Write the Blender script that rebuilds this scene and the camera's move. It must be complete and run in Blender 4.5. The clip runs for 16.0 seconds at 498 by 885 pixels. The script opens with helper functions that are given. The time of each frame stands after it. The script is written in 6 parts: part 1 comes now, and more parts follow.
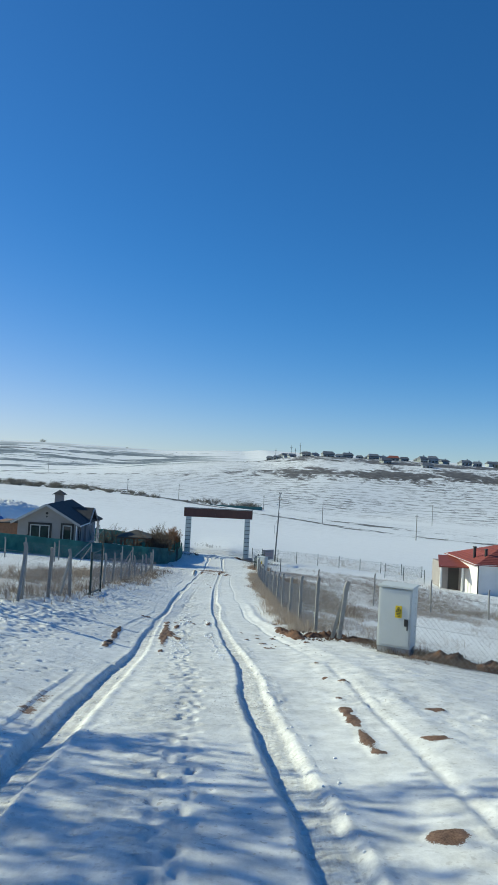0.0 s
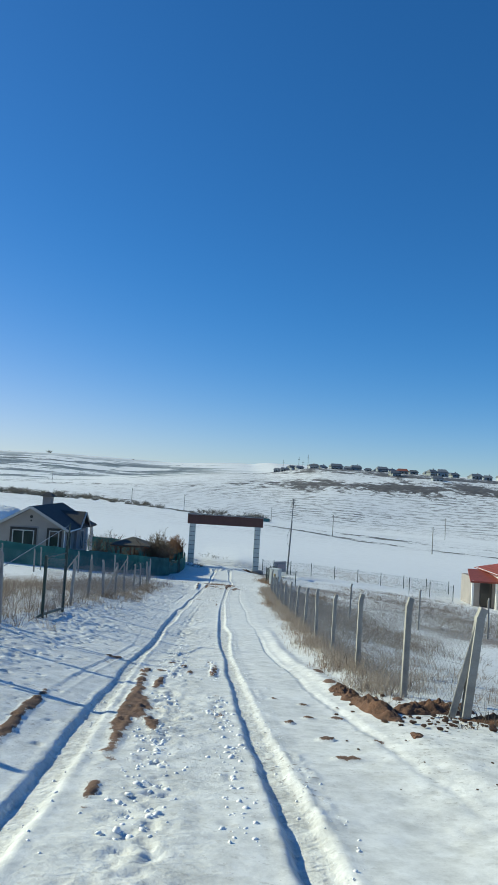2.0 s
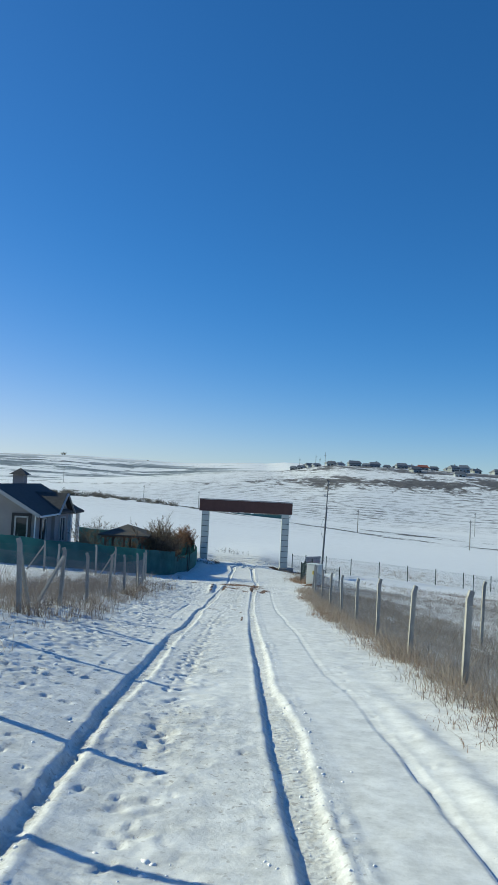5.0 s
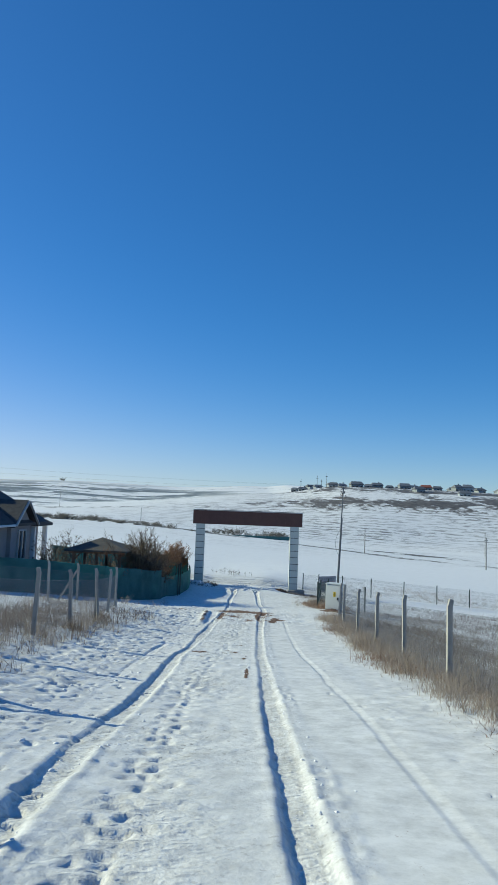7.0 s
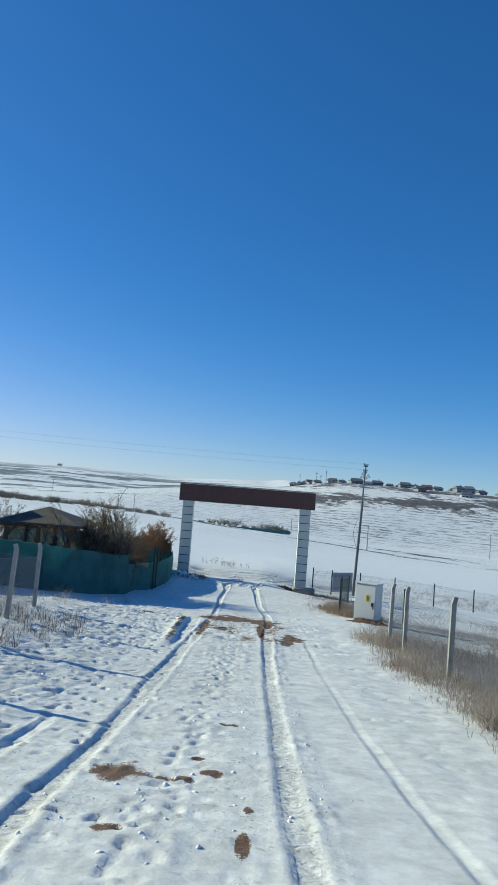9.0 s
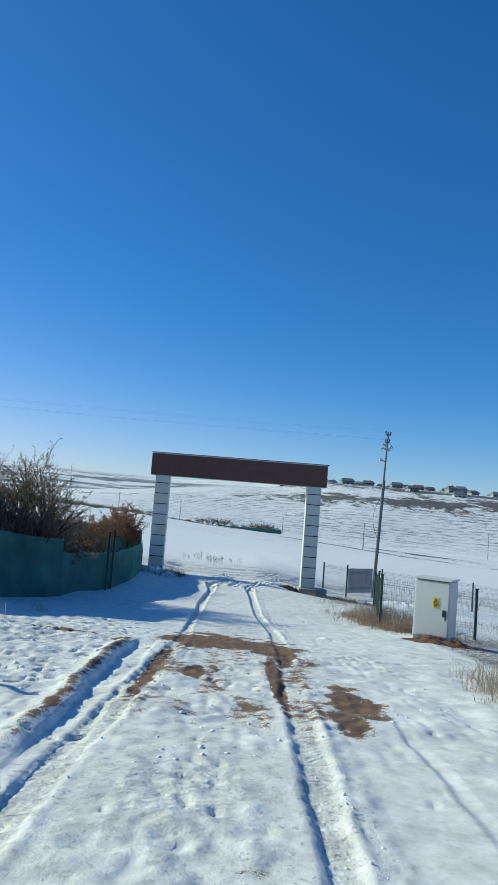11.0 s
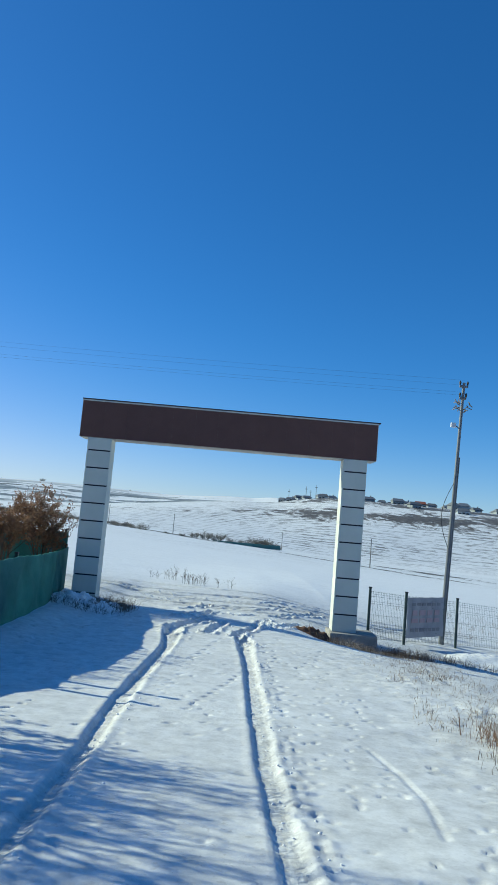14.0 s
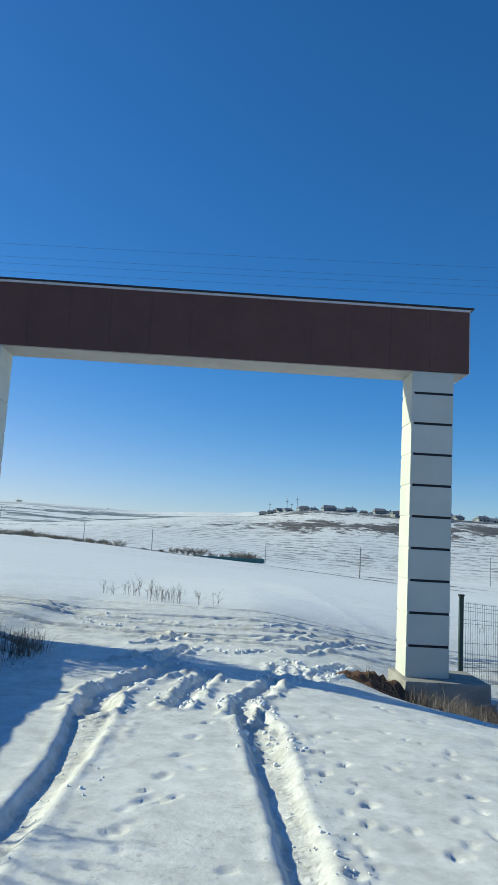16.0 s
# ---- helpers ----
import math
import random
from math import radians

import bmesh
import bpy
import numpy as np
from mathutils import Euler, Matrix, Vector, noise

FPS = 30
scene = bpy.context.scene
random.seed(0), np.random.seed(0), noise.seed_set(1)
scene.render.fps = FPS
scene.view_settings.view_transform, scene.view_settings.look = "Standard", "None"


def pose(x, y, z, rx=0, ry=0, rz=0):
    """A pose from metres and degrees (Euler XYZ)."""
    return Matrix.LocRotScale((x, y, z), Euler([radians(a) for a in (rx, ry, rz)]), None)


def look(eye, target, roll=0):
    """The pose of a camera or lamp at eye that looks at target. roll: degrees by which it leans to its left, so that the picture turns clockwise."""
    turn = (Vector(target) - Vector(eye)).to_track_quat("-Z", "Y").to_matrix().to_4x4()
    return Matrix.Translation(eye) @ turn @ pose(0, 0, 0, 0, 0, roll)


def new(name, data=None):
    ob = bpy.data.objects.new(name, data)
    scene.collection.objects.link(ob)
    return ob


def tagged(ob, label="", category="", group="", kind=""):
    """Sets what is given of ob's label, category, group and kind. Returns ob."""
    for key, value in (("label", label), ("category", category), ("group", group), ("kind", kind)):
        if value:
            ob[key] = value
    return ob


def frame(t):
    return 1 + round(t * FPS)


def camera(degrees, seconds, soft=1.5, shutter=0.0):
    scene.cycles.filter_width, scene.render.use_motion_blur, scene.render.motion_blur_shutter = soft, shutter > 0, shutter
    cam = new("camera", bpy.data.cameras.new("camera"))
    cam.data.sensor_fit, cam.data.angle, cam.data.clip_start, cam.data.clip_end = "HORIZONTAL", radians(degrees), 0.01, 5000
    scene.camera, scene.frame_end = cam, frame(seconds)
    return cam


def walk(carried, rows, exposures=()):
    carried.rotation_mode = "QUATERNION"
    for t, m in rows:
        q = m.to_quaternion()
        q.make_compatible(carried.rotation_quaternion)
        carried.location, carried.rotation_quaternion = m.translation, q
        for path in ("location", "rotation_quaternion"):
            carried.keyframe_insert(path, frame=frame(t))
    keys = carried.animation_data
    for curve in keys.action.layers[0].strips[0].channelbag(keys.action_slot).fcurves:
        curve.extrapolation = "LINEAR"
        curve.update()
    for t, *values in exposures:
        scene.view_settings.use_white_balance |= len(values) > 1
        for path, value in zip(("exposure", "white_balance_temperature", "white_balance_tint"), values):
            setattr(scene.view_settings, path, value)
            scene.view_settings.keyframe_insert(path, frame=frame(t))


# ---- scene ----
cam = camera(39.0, 16.0, 0.8)
PATH = [
    (0, (1.279, -67.132, 8.374), (1.317, -65.134, 8.453), 3.0),
    (0.5, (1.205, -65.631, 8.136), (1.234, -63.633, 8.216), 3.9),
    (1, (1.172, -64.029, 7.917), (1.187, -62.031, 8.007), 4.7),
    (1.5, (1.14, -62.433, 7.687), (1.144, -60.435, 7.787), 3.8),
    (2, (1.085, -60.875, 7.474), (1.102, -58.879, 7.589), 3.5),
    (2.5, (1.046, -59.259, 7.224), (1.044, -57.262, 7.324), 2.5),
    (3, (1.0, -57.609, 6.984), (0.97, -55.611, 7.084), 2.3),
    (3.5, (0.897, -55.538, 6.743), (0.861, -53.541, 6.847), 2.5),
    (6, (0.494, -45.642, 5.175), (0.474, -43.647, 5.32), 3.0),
    (6.5, (0.488, -43.896, 4.955), (0.454, -41.904, 5.128), 3.0),
    (7, (0.474, -42.108, 4.787), (0.447, -40.116, 4.97), 2.1),
    (7.5, (0.315, -40.014, 4.613), (0.266, -38.022, 4.786), 3.7),
    (8, (0.339, -37.896, 4.379), (0.277, -35.905, 4.556), 4.0),
    (8.5, (0.287, -35.762, 4.154), (0.245, -33.77, 4.322), 4.8),
    (9, (0.284, -33.703, 3.9), (0.259, -31.71, 4.066), 4.5),
    (11.3, (0.198, -24.966, 2.831), (0.21, -22.974, 3.008), 4.3),
    (11.5, (0.227, -24.3, 2.803), (0.242, -22.309, 2.992), 3.1),
    (12, (0.355, -22.275, 2.749), (0.366, -20.284, 2.934), 2.9),
    (12.5, (0.389, -20.609, 2.646), (0.387, -18.618, 2.836), 4.5),
    (13, (0.376, -18.829, 2.508), (0.375, -16.839, 2.71), 5.3),
    (13.5, (0.435, -17.054, 2.347), (0.426, -15.065, 2.558), 4.7),
    (14, (0.4, -15.293, 2.185), (0.406, -13.305, 2.406), 4.9),
    (14.5, (0.423, -13.672, 1.999), (0.44, -11.685, 2.225), 3.3),
    (15, (0.402, -11.886, 1.822), (0.433, -9.9, 2.05), 3.8),
    (15.5, (0.373, -10.163, 1.69), (0.451, -8.18, 1.935), 2.9),
    (16, (0.276, -8.499, 1.532), (0.34, -6.518, 1.8), 3.2),
]
walk(cam, [(t, look(eye, target, roll)) for t, eye, target, roll in PATH], [(0, 0.14, 7350, -12), (9, 0.14, 7300, -12), (11.3, 0.18, 6900, -14), (12.2, 0.2, 6500, -16), (13.3, 0.22, 6500, -16), (14.6, 0.22, 7250, -12), (16, 0.19, 7400, -12)])

# ---------- world and light ----------
SUN_AZ = radians(159.0)      # towards the sun, from +x, over the left and ahead
SUN_EL = radians(25.5)
world = bpy.data.worlds.new("sky_world")
scene.world = world
world.use_nodes = True
wn = world.node_tree.nodes
sky = wn.new("ShaderNodeTexSky")
sky.sky_type = 'NISHITA'
sky.sun_disc = False
sky.sun_elevation = SUN_EL
sky.sun_rotation = math.pi / 2 - SUN_AZ
sky.altitude = 2500
sky.air_density = 1.0
sky.dust_density = 1.1
sky.ozone_density = 8.5
deep = wn.new("ShaderNodeGamma")             # a clear, dry winter sky, deep blue overhead
deep.inputs[1].default_value = 0.79
rich = wn.new("ShaderNodeHueSaturation")
pale = wn.new("ShaderNodeMapRange")          # thin haze: the brighter the sky, the less green and the paler
pale.interpolation_type = 'SMOOTHSTEP'
pale.inputs["From Min"].default_value = 1.4
pale.inputs["From Max"].default_value = 4.2
bright = wn.new("ShaderNodeRGBToBW")
world.node_tree.links.new(deep.outputs[0], bright.inputs[0])
world.node_tree.links.new(bright.outputs[0], pale.inputs["Value"])
for key, low, high in (("Saturation", 1.215, 0.90), ("Hue", 0.513, 0.519), ("Value", 1.0, 0.82)):
    span = wn.new("ShaderNodeMapRange")
    span.inputs["To Min"].default_value, span.inputs["To Max"].default_value = low, high
    world.node_tree.links.new(pale.outputs[0], span.inputs["Value"])
    world.node_tree.links.new(span.outputs[0], rich.inputs[key])
world.node_tree.links.new(sky.outputs[0], deep.inputs[0])
world.node_tree.links.new(deep.outputs[0], rich.inputs["Color"])
haze = wn.new("ShaderNodeMix")
haze.data_type, haze.blend_type = 'RGBA', 'MULTIPLY'
haze.inputs["B"].default_value = (1.06, 0.93, 1.02, 1)
world.node_tree.links.new(pale.outputs[0], haze.inputs["Factor"])
world.node_tree.links.new(rich.outputs[0], haze.inputs["A"])
world.node_tree.links.new(haze.outputs["Result"], wn["Background"].inputs[0])
wn["Background"].inputs[1].default_value = 0.195
sun_data = bpy.data.lights.new("sun", 'SUN')
sun_data.energy = 4.5
sun_data.angle = radians(0.53)
sun_data.color = (1.0, 0.95, 0.875)
sun = new("sun", sun_data)
to_sun = Vector((math.cos(SUN_EL) * math.cos(SUN_AZ), math.cos(SUN_EL) * math.sin(SUN_AZ), math.sin(SUN_EL)))
sun.matrix_world = look(to_sun * 200, (0, 0, 0))

# ---------- materials ----------
def material(name, rough=0.8, metal=0.0, spec=0.5):
    m = bpy.data.materials.new(name)
    m.use_nodes = True
    b = m.node_tree.nodes["Principled BSDF"]
    b.inputs["Roughness"].default_value = rough
    b.inputs["Metallic"].default_value = metal
    b.inputs["Specular IOR Level"].default_value = spec
    return m, m.node_tree.nodes, m.node_tree.links, b


def noise_node(nodes, links, scale, detail=6.0, rough=0.55, coord=None):
    n = nodes.new("ShaderNodeTexNoise")
    n.inputs["Scale"].default_value = scale
    n.inputs["Detail"].default_value = detail
    n.inputs["Roughness"].default_value = rough
    if coord is not None:
        links.new(coord, n.inputs["Vector"])
    return n


def ramp_node(nodes, links, source, stops):
    r = nodes.new("ShaderNodeValToRGB")
    e = r.color_ramp.elements
    while len(e) < len(stops):
        e.new(0.5)
    for k, (p, c) in enumerate(stops):
        e[k].position = p
        e[k].color = (*c, 1) if len(c) == 3 else c
    links.new(source, r.inputs[0])
    return r


def mix_node(nodes, links, fac, a, b, blend='MIX'):
    n = nodes.new("ShaderNodeMix")
    n.data_type = 'RGBA'
    n.blend_type = blend
    for sock, val in ((n.inputs["Factor"], fac), (n.inputs["A"], a), (n.inputs["B"], b)):
        if isinstance(val, (int, float)):
            sock.default_value = val
        elif isinstance(val, tuple):
            sock.default_value = (*val, 1)
        else:
            links.new(val, sock)
    return n.outputs["Result"]


def math_node(nodes, links, op, a, b=0.0, clamp=False):
    n = nodes.new("ShaderNodeMath")
    n.operation = op
    n.use_clamp = clamp
    for sock, val in ((n.inputs[0], a), (n.inputs[1], b)):
        if isinstance(val, (int, float)):
            sock.default_value = val
        else:
            links.new(val, sock)
    return n.outputs[0]


def bump_into(nodes, links, b, height, strength, dist, before=None):
    n = nodes.new("ShaderNodeBump")
    n.inputs["Strength"].default_value = strength
    n.inputs["Distance"].default_value = dist
    links.new(height, n.inputs["Height"])
    if before is not None:
        links.new(before, n.inputs["Normal"])
    links.new(n.outputs[0], b.inputs["Normal"])
    return n.outputs[0]


def plain(name, c1, c2, scale=8.0, rough=0.8, metal=0.0, bump=0.2, dist=0.01, fine=60.0, spec=0.5, vary=0.0):
    """A worn surface: colour runs between c1 and c2 at two scales, with relief."""
    m, nodes, links, b = material(name, rough, metal, spec)
    co = nodes.new("ShaderNodeTexCoord").outputs["Object"]
    big = noise_node(nodes, links, scale, 5, 0.6, co)
    small = noise_node(nodes, links, fine, 4, 0.6, co)
    f = math_node(nodes, links, 'ADD', math_node(nodes, links, 'MULTIPLY', big.outputs[0], 0.65),
                  math_node(nodes, links, 'MULTIPLY', small.outputs[0], 0.35))
    r = ramp_node(nodes, links, f, [(0.34, c1), (0.66, c2)])
    colour = r.outputs[0]
    if vary:
        info = nodes.new("ShaderNodeObjectInfo")
        k = math_node(nodes, links, 'ADD', math_node(nodes, links, 'MULTIPLY', info.outputs["Random"], vary), 1.0 - vary / 2)
        hsv = nodes.new("ShaderNodeHueSaturation")
        links.new(colour, hsv.inputs["Color"])
        links.new(k, hsv.inputs["Value"])
        colour = hsv.outputs[0]
    links.new(colour, b.inputs["Base Color"])
    if bump:
        bump_into(nodes, links, b, f, bump, dist)
    return m


def leafy(name, c1, c2, c3, rough=0.8):
    """Blades, twigs and leaves, each piece of its own shade."""
    m, nodes, links, b = material(name, rough, 0.0, 0.2)
    geo = nodes.new("ShaderNodeNewGeometry")
    r = ramp_node(nodes, links, geo.outputs["Random Per Island"], [(0.0, c1), (0.5, c2), (1.0, c3)])
    links.new(r.outputs[0], b.inputs["Base Color"])
    through_light(nodes, links, b, r.outputs[0], 0.45)
    return m


def through_light(nodes, links, b, colour, share):
    """Lets part of the light pass through a thin leaf or cloth."""
    t = nodes.new("ShaderNodeBsdfTranslucent")
    links.new(colour, t.inputs[0])
    mix = nodes.new("ShaderNodeMixShader")
    mix.inputs[0].default_value = share
    links.new(b.outputs[0], mix.inputs[1])
    links.new(t.outputs[0], mix.inputs[2])
    links.new(mix.outputs[0], nodes["Material Output"].inputs[0])


def snow_ground():
    m, nodes, links, b = material("snow_ground", 0.62, 0.0, 0.35)
    co = nodes.new("ShaderNodeTexCoord").outputs["Object"]
    soil_at = nodes.new("ShaderNodeAttribute")
    soil_at.attribute_name = "soil"
    stub_at = nodes.new("ShaderNodeAttribute")
    stub_at.attribute_name = "stubble"
    pack_at = nodes.new("ShaderNodeAttribute")
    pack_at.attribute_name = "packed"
    brush_at = nodes.new("ShaderNodeAttribute")
    brush_at.attribute_name = "brush"
    wide = noise_node(nodes, links, 0.9, 6, 0.6, co)
    fine = noise_node(nodes, links, 7.0, 8, 0.66, co)
    grain = noise_node(nodes, links, 85.0, 4, 0.6, co)
    snow = ramp_node(nodes, links, wide.outputs[0], [(0.3, (0.83, 0.83, 0.825)), (0.7, (0.90, 0.90, 0.885))]).outputs[0]
    crust = ramp_node(nodes, links, fine.outputs[0], [(0.30, (0.86, 0.86, 0.85)), (0.55, (1.0, 1.0, 1.0))]).outputs[0]
    snow = mix_node(nodes, links, 1.0, snow, crust, 'MULTIPLY')
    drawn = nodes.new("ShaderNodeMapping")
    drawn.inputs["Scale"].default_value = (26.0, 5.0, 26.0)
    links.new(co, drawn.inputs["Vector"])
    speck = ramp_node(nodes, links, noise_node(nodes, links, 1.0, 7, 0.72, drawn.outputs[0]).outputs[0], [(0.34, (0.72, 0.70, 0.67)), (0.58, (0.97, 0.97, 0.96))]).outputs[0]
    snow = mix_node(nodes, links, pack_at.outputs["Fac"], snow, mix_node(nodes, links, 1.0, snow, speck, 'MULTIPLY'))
    rough_at = nodes.new("ShaderNodeAttribute")
    rough_at.attribute_name = "rough"
    old_at = nodes.new("ShaderNodeAttribute")
    old_at.attribute_name = "old"
    aged = ramp_node(nodes, links, noise_node(nodes, links, 4.5, 12, 0.74, co).outputs[0], [(0.32, (0.64, 0.635, 0.62)), (0.60, (0.96, 0.955, 0.945))]).outputs[0]
    snow = mix_node(nodes, links, old_at.outputs["Fac"], snow, mix_node(nodes, links, 1.0, snow, aged, 'MULTIPLY'))
    # soil crumbs, thickened so the dark specks also paint the shade in small prints
    grit_and_shade = ramp_node(nodes, links, noise_node(nodes, links, 21.0, 3, 0.5, co).outputs[0], [(0.625, (0, 0, 0)), (0.665, (1, 1, 1))]).outputs[0]
    grit_and_shade = math_node(nodes, links, 'MULTIPLY', math_node(nodes, links, 'MULTIPLY', math_node(nodes, links, 'MULTIPLY', grit_and_shade, rough_at.outputs["Fac"]), old_at.outputs["Fac"]), noise_node(nodes, links, 0.8, 3, 0.5, co).outputs[0])
    snow = mix_node(nodes, links, grit_and_shade, snow, (0.20, 0.16, 0.13))
    # bare red-brown soil where the snow is worn through
    sf = math_node(nodes, links, 'ADD', soil_at.outputs["Fac"], math_node(nodes, links, 'MULTIPLY', math_node(nodes, links, 'SUBTRACT', fine.outputs[0], 0.5), 1.9))
    sf = math_node(nodes, links, 'ADD', sf, math_node(nodes, links, 'MULTIPLY', math_node(nodes, links, 'SUBTRACT', grain.outputs[0], 0.5), 1.1))
    soil_mask = ramp_node(nodes, links, sf, [(0.42, (0, 0, 0)), (0.60, (1, 1, 1))]).outputs[0]
    soil = ramp_node(nodes, links, math_node(nodes, links, 'ADD', math_node(nodes, links, 'MULTIPLY', grain.outputs[0], 0.55), math_node(nodes, links, 'MULTIPLY', fine.outputs[0], 0.45)), [(0.36, (0.06, 0.036, 0.026)), (0.50, (0.155, 0.092, 0.065)), (0.66, (0.25, 0.155, 0.115))]).outputs[0]
    # stubble and dead grass showing through thin snow
    tf = math_node(nodes, links, 'ADD', stub_at.outputs["Fac"], math_node(nodes, links, 'MULTIPLY', math_node(nodes, links, 'SUBTRACT', noise_node(nodes, links, 9.0, 9, 0.78, co).outputs[0], 0.5), 1.8))
    stub_mask = ramp_node(nodes, links, tf, [(0.46, (0, 0, 0)), (0.62, (1, 1, 1))]).outputs[0]
    stub_mask = math_node(nodes, links, 'MULTIPLY', stub_mask, math_node(nodes, links, 'MULTIPLY', stub_at.outputs["Fac"], 5.0, True))
    stub = ramp_node(nodes, links, noise_node(nodes, links, 30.0, 4, 0.7, co).outputs[0], [(0.3, (0.15, 0.118, 0.095)), (0.7, (0.36, 0.30, 0.24))]).outputs[0]
    # scrub, furrows and bare strips on the distant hills
    flat = nodes.new("ShaderNodeMapping")
    flat.inputs["Scale"].default_value = (0.045, 0.03, 0.05)
    links.new(co, flat.inputs["Vector"])
    far = noise_node(nodes, links, 1.0, 10, 0.72, flat.outputs[0])
    spot = noise_node(nodes, links, 4.0, 6, 0.7, flat.outputs[0])
    bf = math_node(nodes, links, 'ADD', brush_at.outputs["Fac"], math_node(nodes, links, 'MULTIPLY', math_node(nodes, links, 'SUBTRACT', far.outputs[0], 0.5), 2.9))
    bf = math_node(nodes, links, 'ADD', bf, math_node(nodes, links, 'MULTIPLY', math_node(nodes, links, 'SUBTRACT', spot.outputs[0], 0.5), 1.6))
    brush_mask = ramp_node(nodes, links, bf, [(0.46, (0, 0, 0)), (0.66, (1, 1, 1))]).outputs[0]
    brush_mask = math_node(nodes, links, 'MULTIPLY', brush_mask, math_node(nodes, links, 'MULTIPLY', brush_at.outputs["Fac"], 5.0, True))
    brush = ramp_node(nodes, links, noise_node(nodes, links, 0.35, 6, 0.7, co).outputs[0], [(0.35, (0.050, 0.045, 0.037)), (0.65, (0.20, 0.175, 0.14))]).outputs[0]
    wave = nodes.new("ShaderNodeTexWave")
    wave.bands_direction = 'Y'
    wave.inputs["Scale"].default_value = 0.055
    wave.inputs["Distortion"].default_value = 9.0
    wave.inputs["Detail"].default_value = 3.0
    wave.inputs["Detail Scale"].default_value = 0.12
    links.new(co, wave.inputs["Vector"])
    fur_at = nodes.new("ShaderNodeAttribute")
    fur_at.attribute_name = "furrow"
    strip = nodes.new("ShaderNodeMapping")
    strip.inputs["Scale"].default_value = (0.16, 0.55, 0.05)
    strip.inputs["Rotation"].default_value = (0, 0, radians(6))
    links.new(co, strip.inputs["Vector"])
    ff = math_node(nodes, links, 'ADD', math_node(nodes, links, 'MULTIPLY', wave.outputs["Fac"], 0.07), math_node(nodes, links, 'MULTIPLY', noise_node(nodes, links, 1.0, 10, 0.72, strip.outputs[0]).outputs[0], 0.93))
    ff = math_node(nodes, links, 'MULTIPLY', ramp_node(nodes, links, ff, [(0.51, (0, 0, 0)), (0.57, (1, 1, 1))]).outputs[0], fur_at.outputs["Fac"])
    patchy = noise_node(nodes, links, 0.022, 5, 0.6, co)
    ff = math_node(nodes, links, 'MULTIPLY', ff, ramp_node(nodes, links, patchy.outputs[0], [(0.36, (0.40, 0.40, 0.40)), (0.58, (1, 1, 1))]).outputs[0])
    # wide wind-bared streaks on the far hillside
    hill_at = nodes.new("ShaderNodeAttribute")
    hill_at.attribute_name = "hill"
    broad = nodes.new("ShaderNodeMapping")
    broad.inputs["Scale"].default_value = (0.010, 0.010, 0.01)
    broad.inputs["Rotation"].default_value = (0, 0, radians(18))
    links.new(co, broad.inputs["Vector"])
    hf = noise_node(nodes, links, 1.0, 8, 0.62, broad.outputs[0])
    hill_mask = math_node(nodes, links, 'MULTIPLY', ramp_node(nodes, links, hf.outputs[0], [(0.49, (0, 0, 0)), (0.515, (1, 1, 1))]).outputs[0], hill_at.outputs["Fac"])
    hill_mask = math_node(nodes, links, 'MULTIPLY', hill_mask, ramp_node(nodes, links, far.outputs[0], [(0.36, (0.35, 0.35, 0.35)), (0.48, (1, 1, 1))]).outputs[0])
    scrub = ramp_node(nodes, links, spot.outputs[0], [(0.35, (0.07, 0.085, 0.08)), (0.65, (0.25, 0.28, 0.275))]).outputs[0]
    c = mix_node(nodes, links, ff, snow, brush)
    c = mix_node(nodes, links, hill_mask, c, scrub)
    c = mix_node(nodes, links, brush_mask, c, brush)
    c = mix_node(nodes, links, stub_mask, c, stub)
    c = mix_node(nodes, links, soil_mask, c, soil)
    links.new(c, b.inputs["Base Color"])
    rr = mix_node(nodes, links, soil_mask, (0.6, 0.6, 0.6), (0.95, 0.95, 0.95))
    links.new(rr, b.inputs["Roughness"])
    n1 = bump_into(nodes, links, b, math_node(nodes, links, 'MULTIPLY', fine.outputs[0], rough_at.outputs["Fac"]), 0.4, 0.035)
    tread = nodes.new("ShaderNodeTexWave")
    tread.bands_direction = 'Y'
    tread.inputs["Scale"].default_value = 3.6
    tread.inputs["Distortion"].default_value = 7.0
    tread.inputs["Detail"].default_value = 3.0
    tread.inputs["Detail Scale"].default_value = 3.0
    links.new(co, tread.inputs["Vector"])
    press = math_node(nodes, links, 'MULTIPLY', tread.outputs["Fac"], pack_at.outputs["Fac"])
    n2 = bump_into(nodes, links, b, press, 0.55, 0.010, n1)
    bump_into(nodes, links, b, math_node(nodes, links, 'MULTIPLY', noise_node(nodes, links, 26.0, 4, 0.65, co).outputs[0], rough_at.outputs["Fac"]), 0.4, 0.012, n2)
    return m


SNOW = snow_ground()
LOOSE_SNOW = plain("loose_snow", (0.84, 0.85, 0.86), (0.92, 0.92, 0.92), 20.0, 0.65, 0.0, 0.3, 0.006, 120, 0.35)
CLADDING = plain("brown_cladding", (0.10, 0.042, 0.032), (0.132, 0.059, 0.045), 3.0, 0.6, 0.0, 0.05, 0.004)
TRIM_LIGHT = plain("pale_flashing", (0.55, 0.56, 0.57), (0.68, 0.68, 0.68), 6.0, 0.45, 0.2, 0.05)
TRIM_DARK = plain("dark_flashing", (0.018, 0.018, 0.024), (0.035, 0.034, 0.04), 6.0, 0.5, 0.2, 0.05)
SOFFIT = plain("soffit_board", (0.40, 0.38, 0.36), (0.52, 0.49, 0.46), 5.0, 0.8)
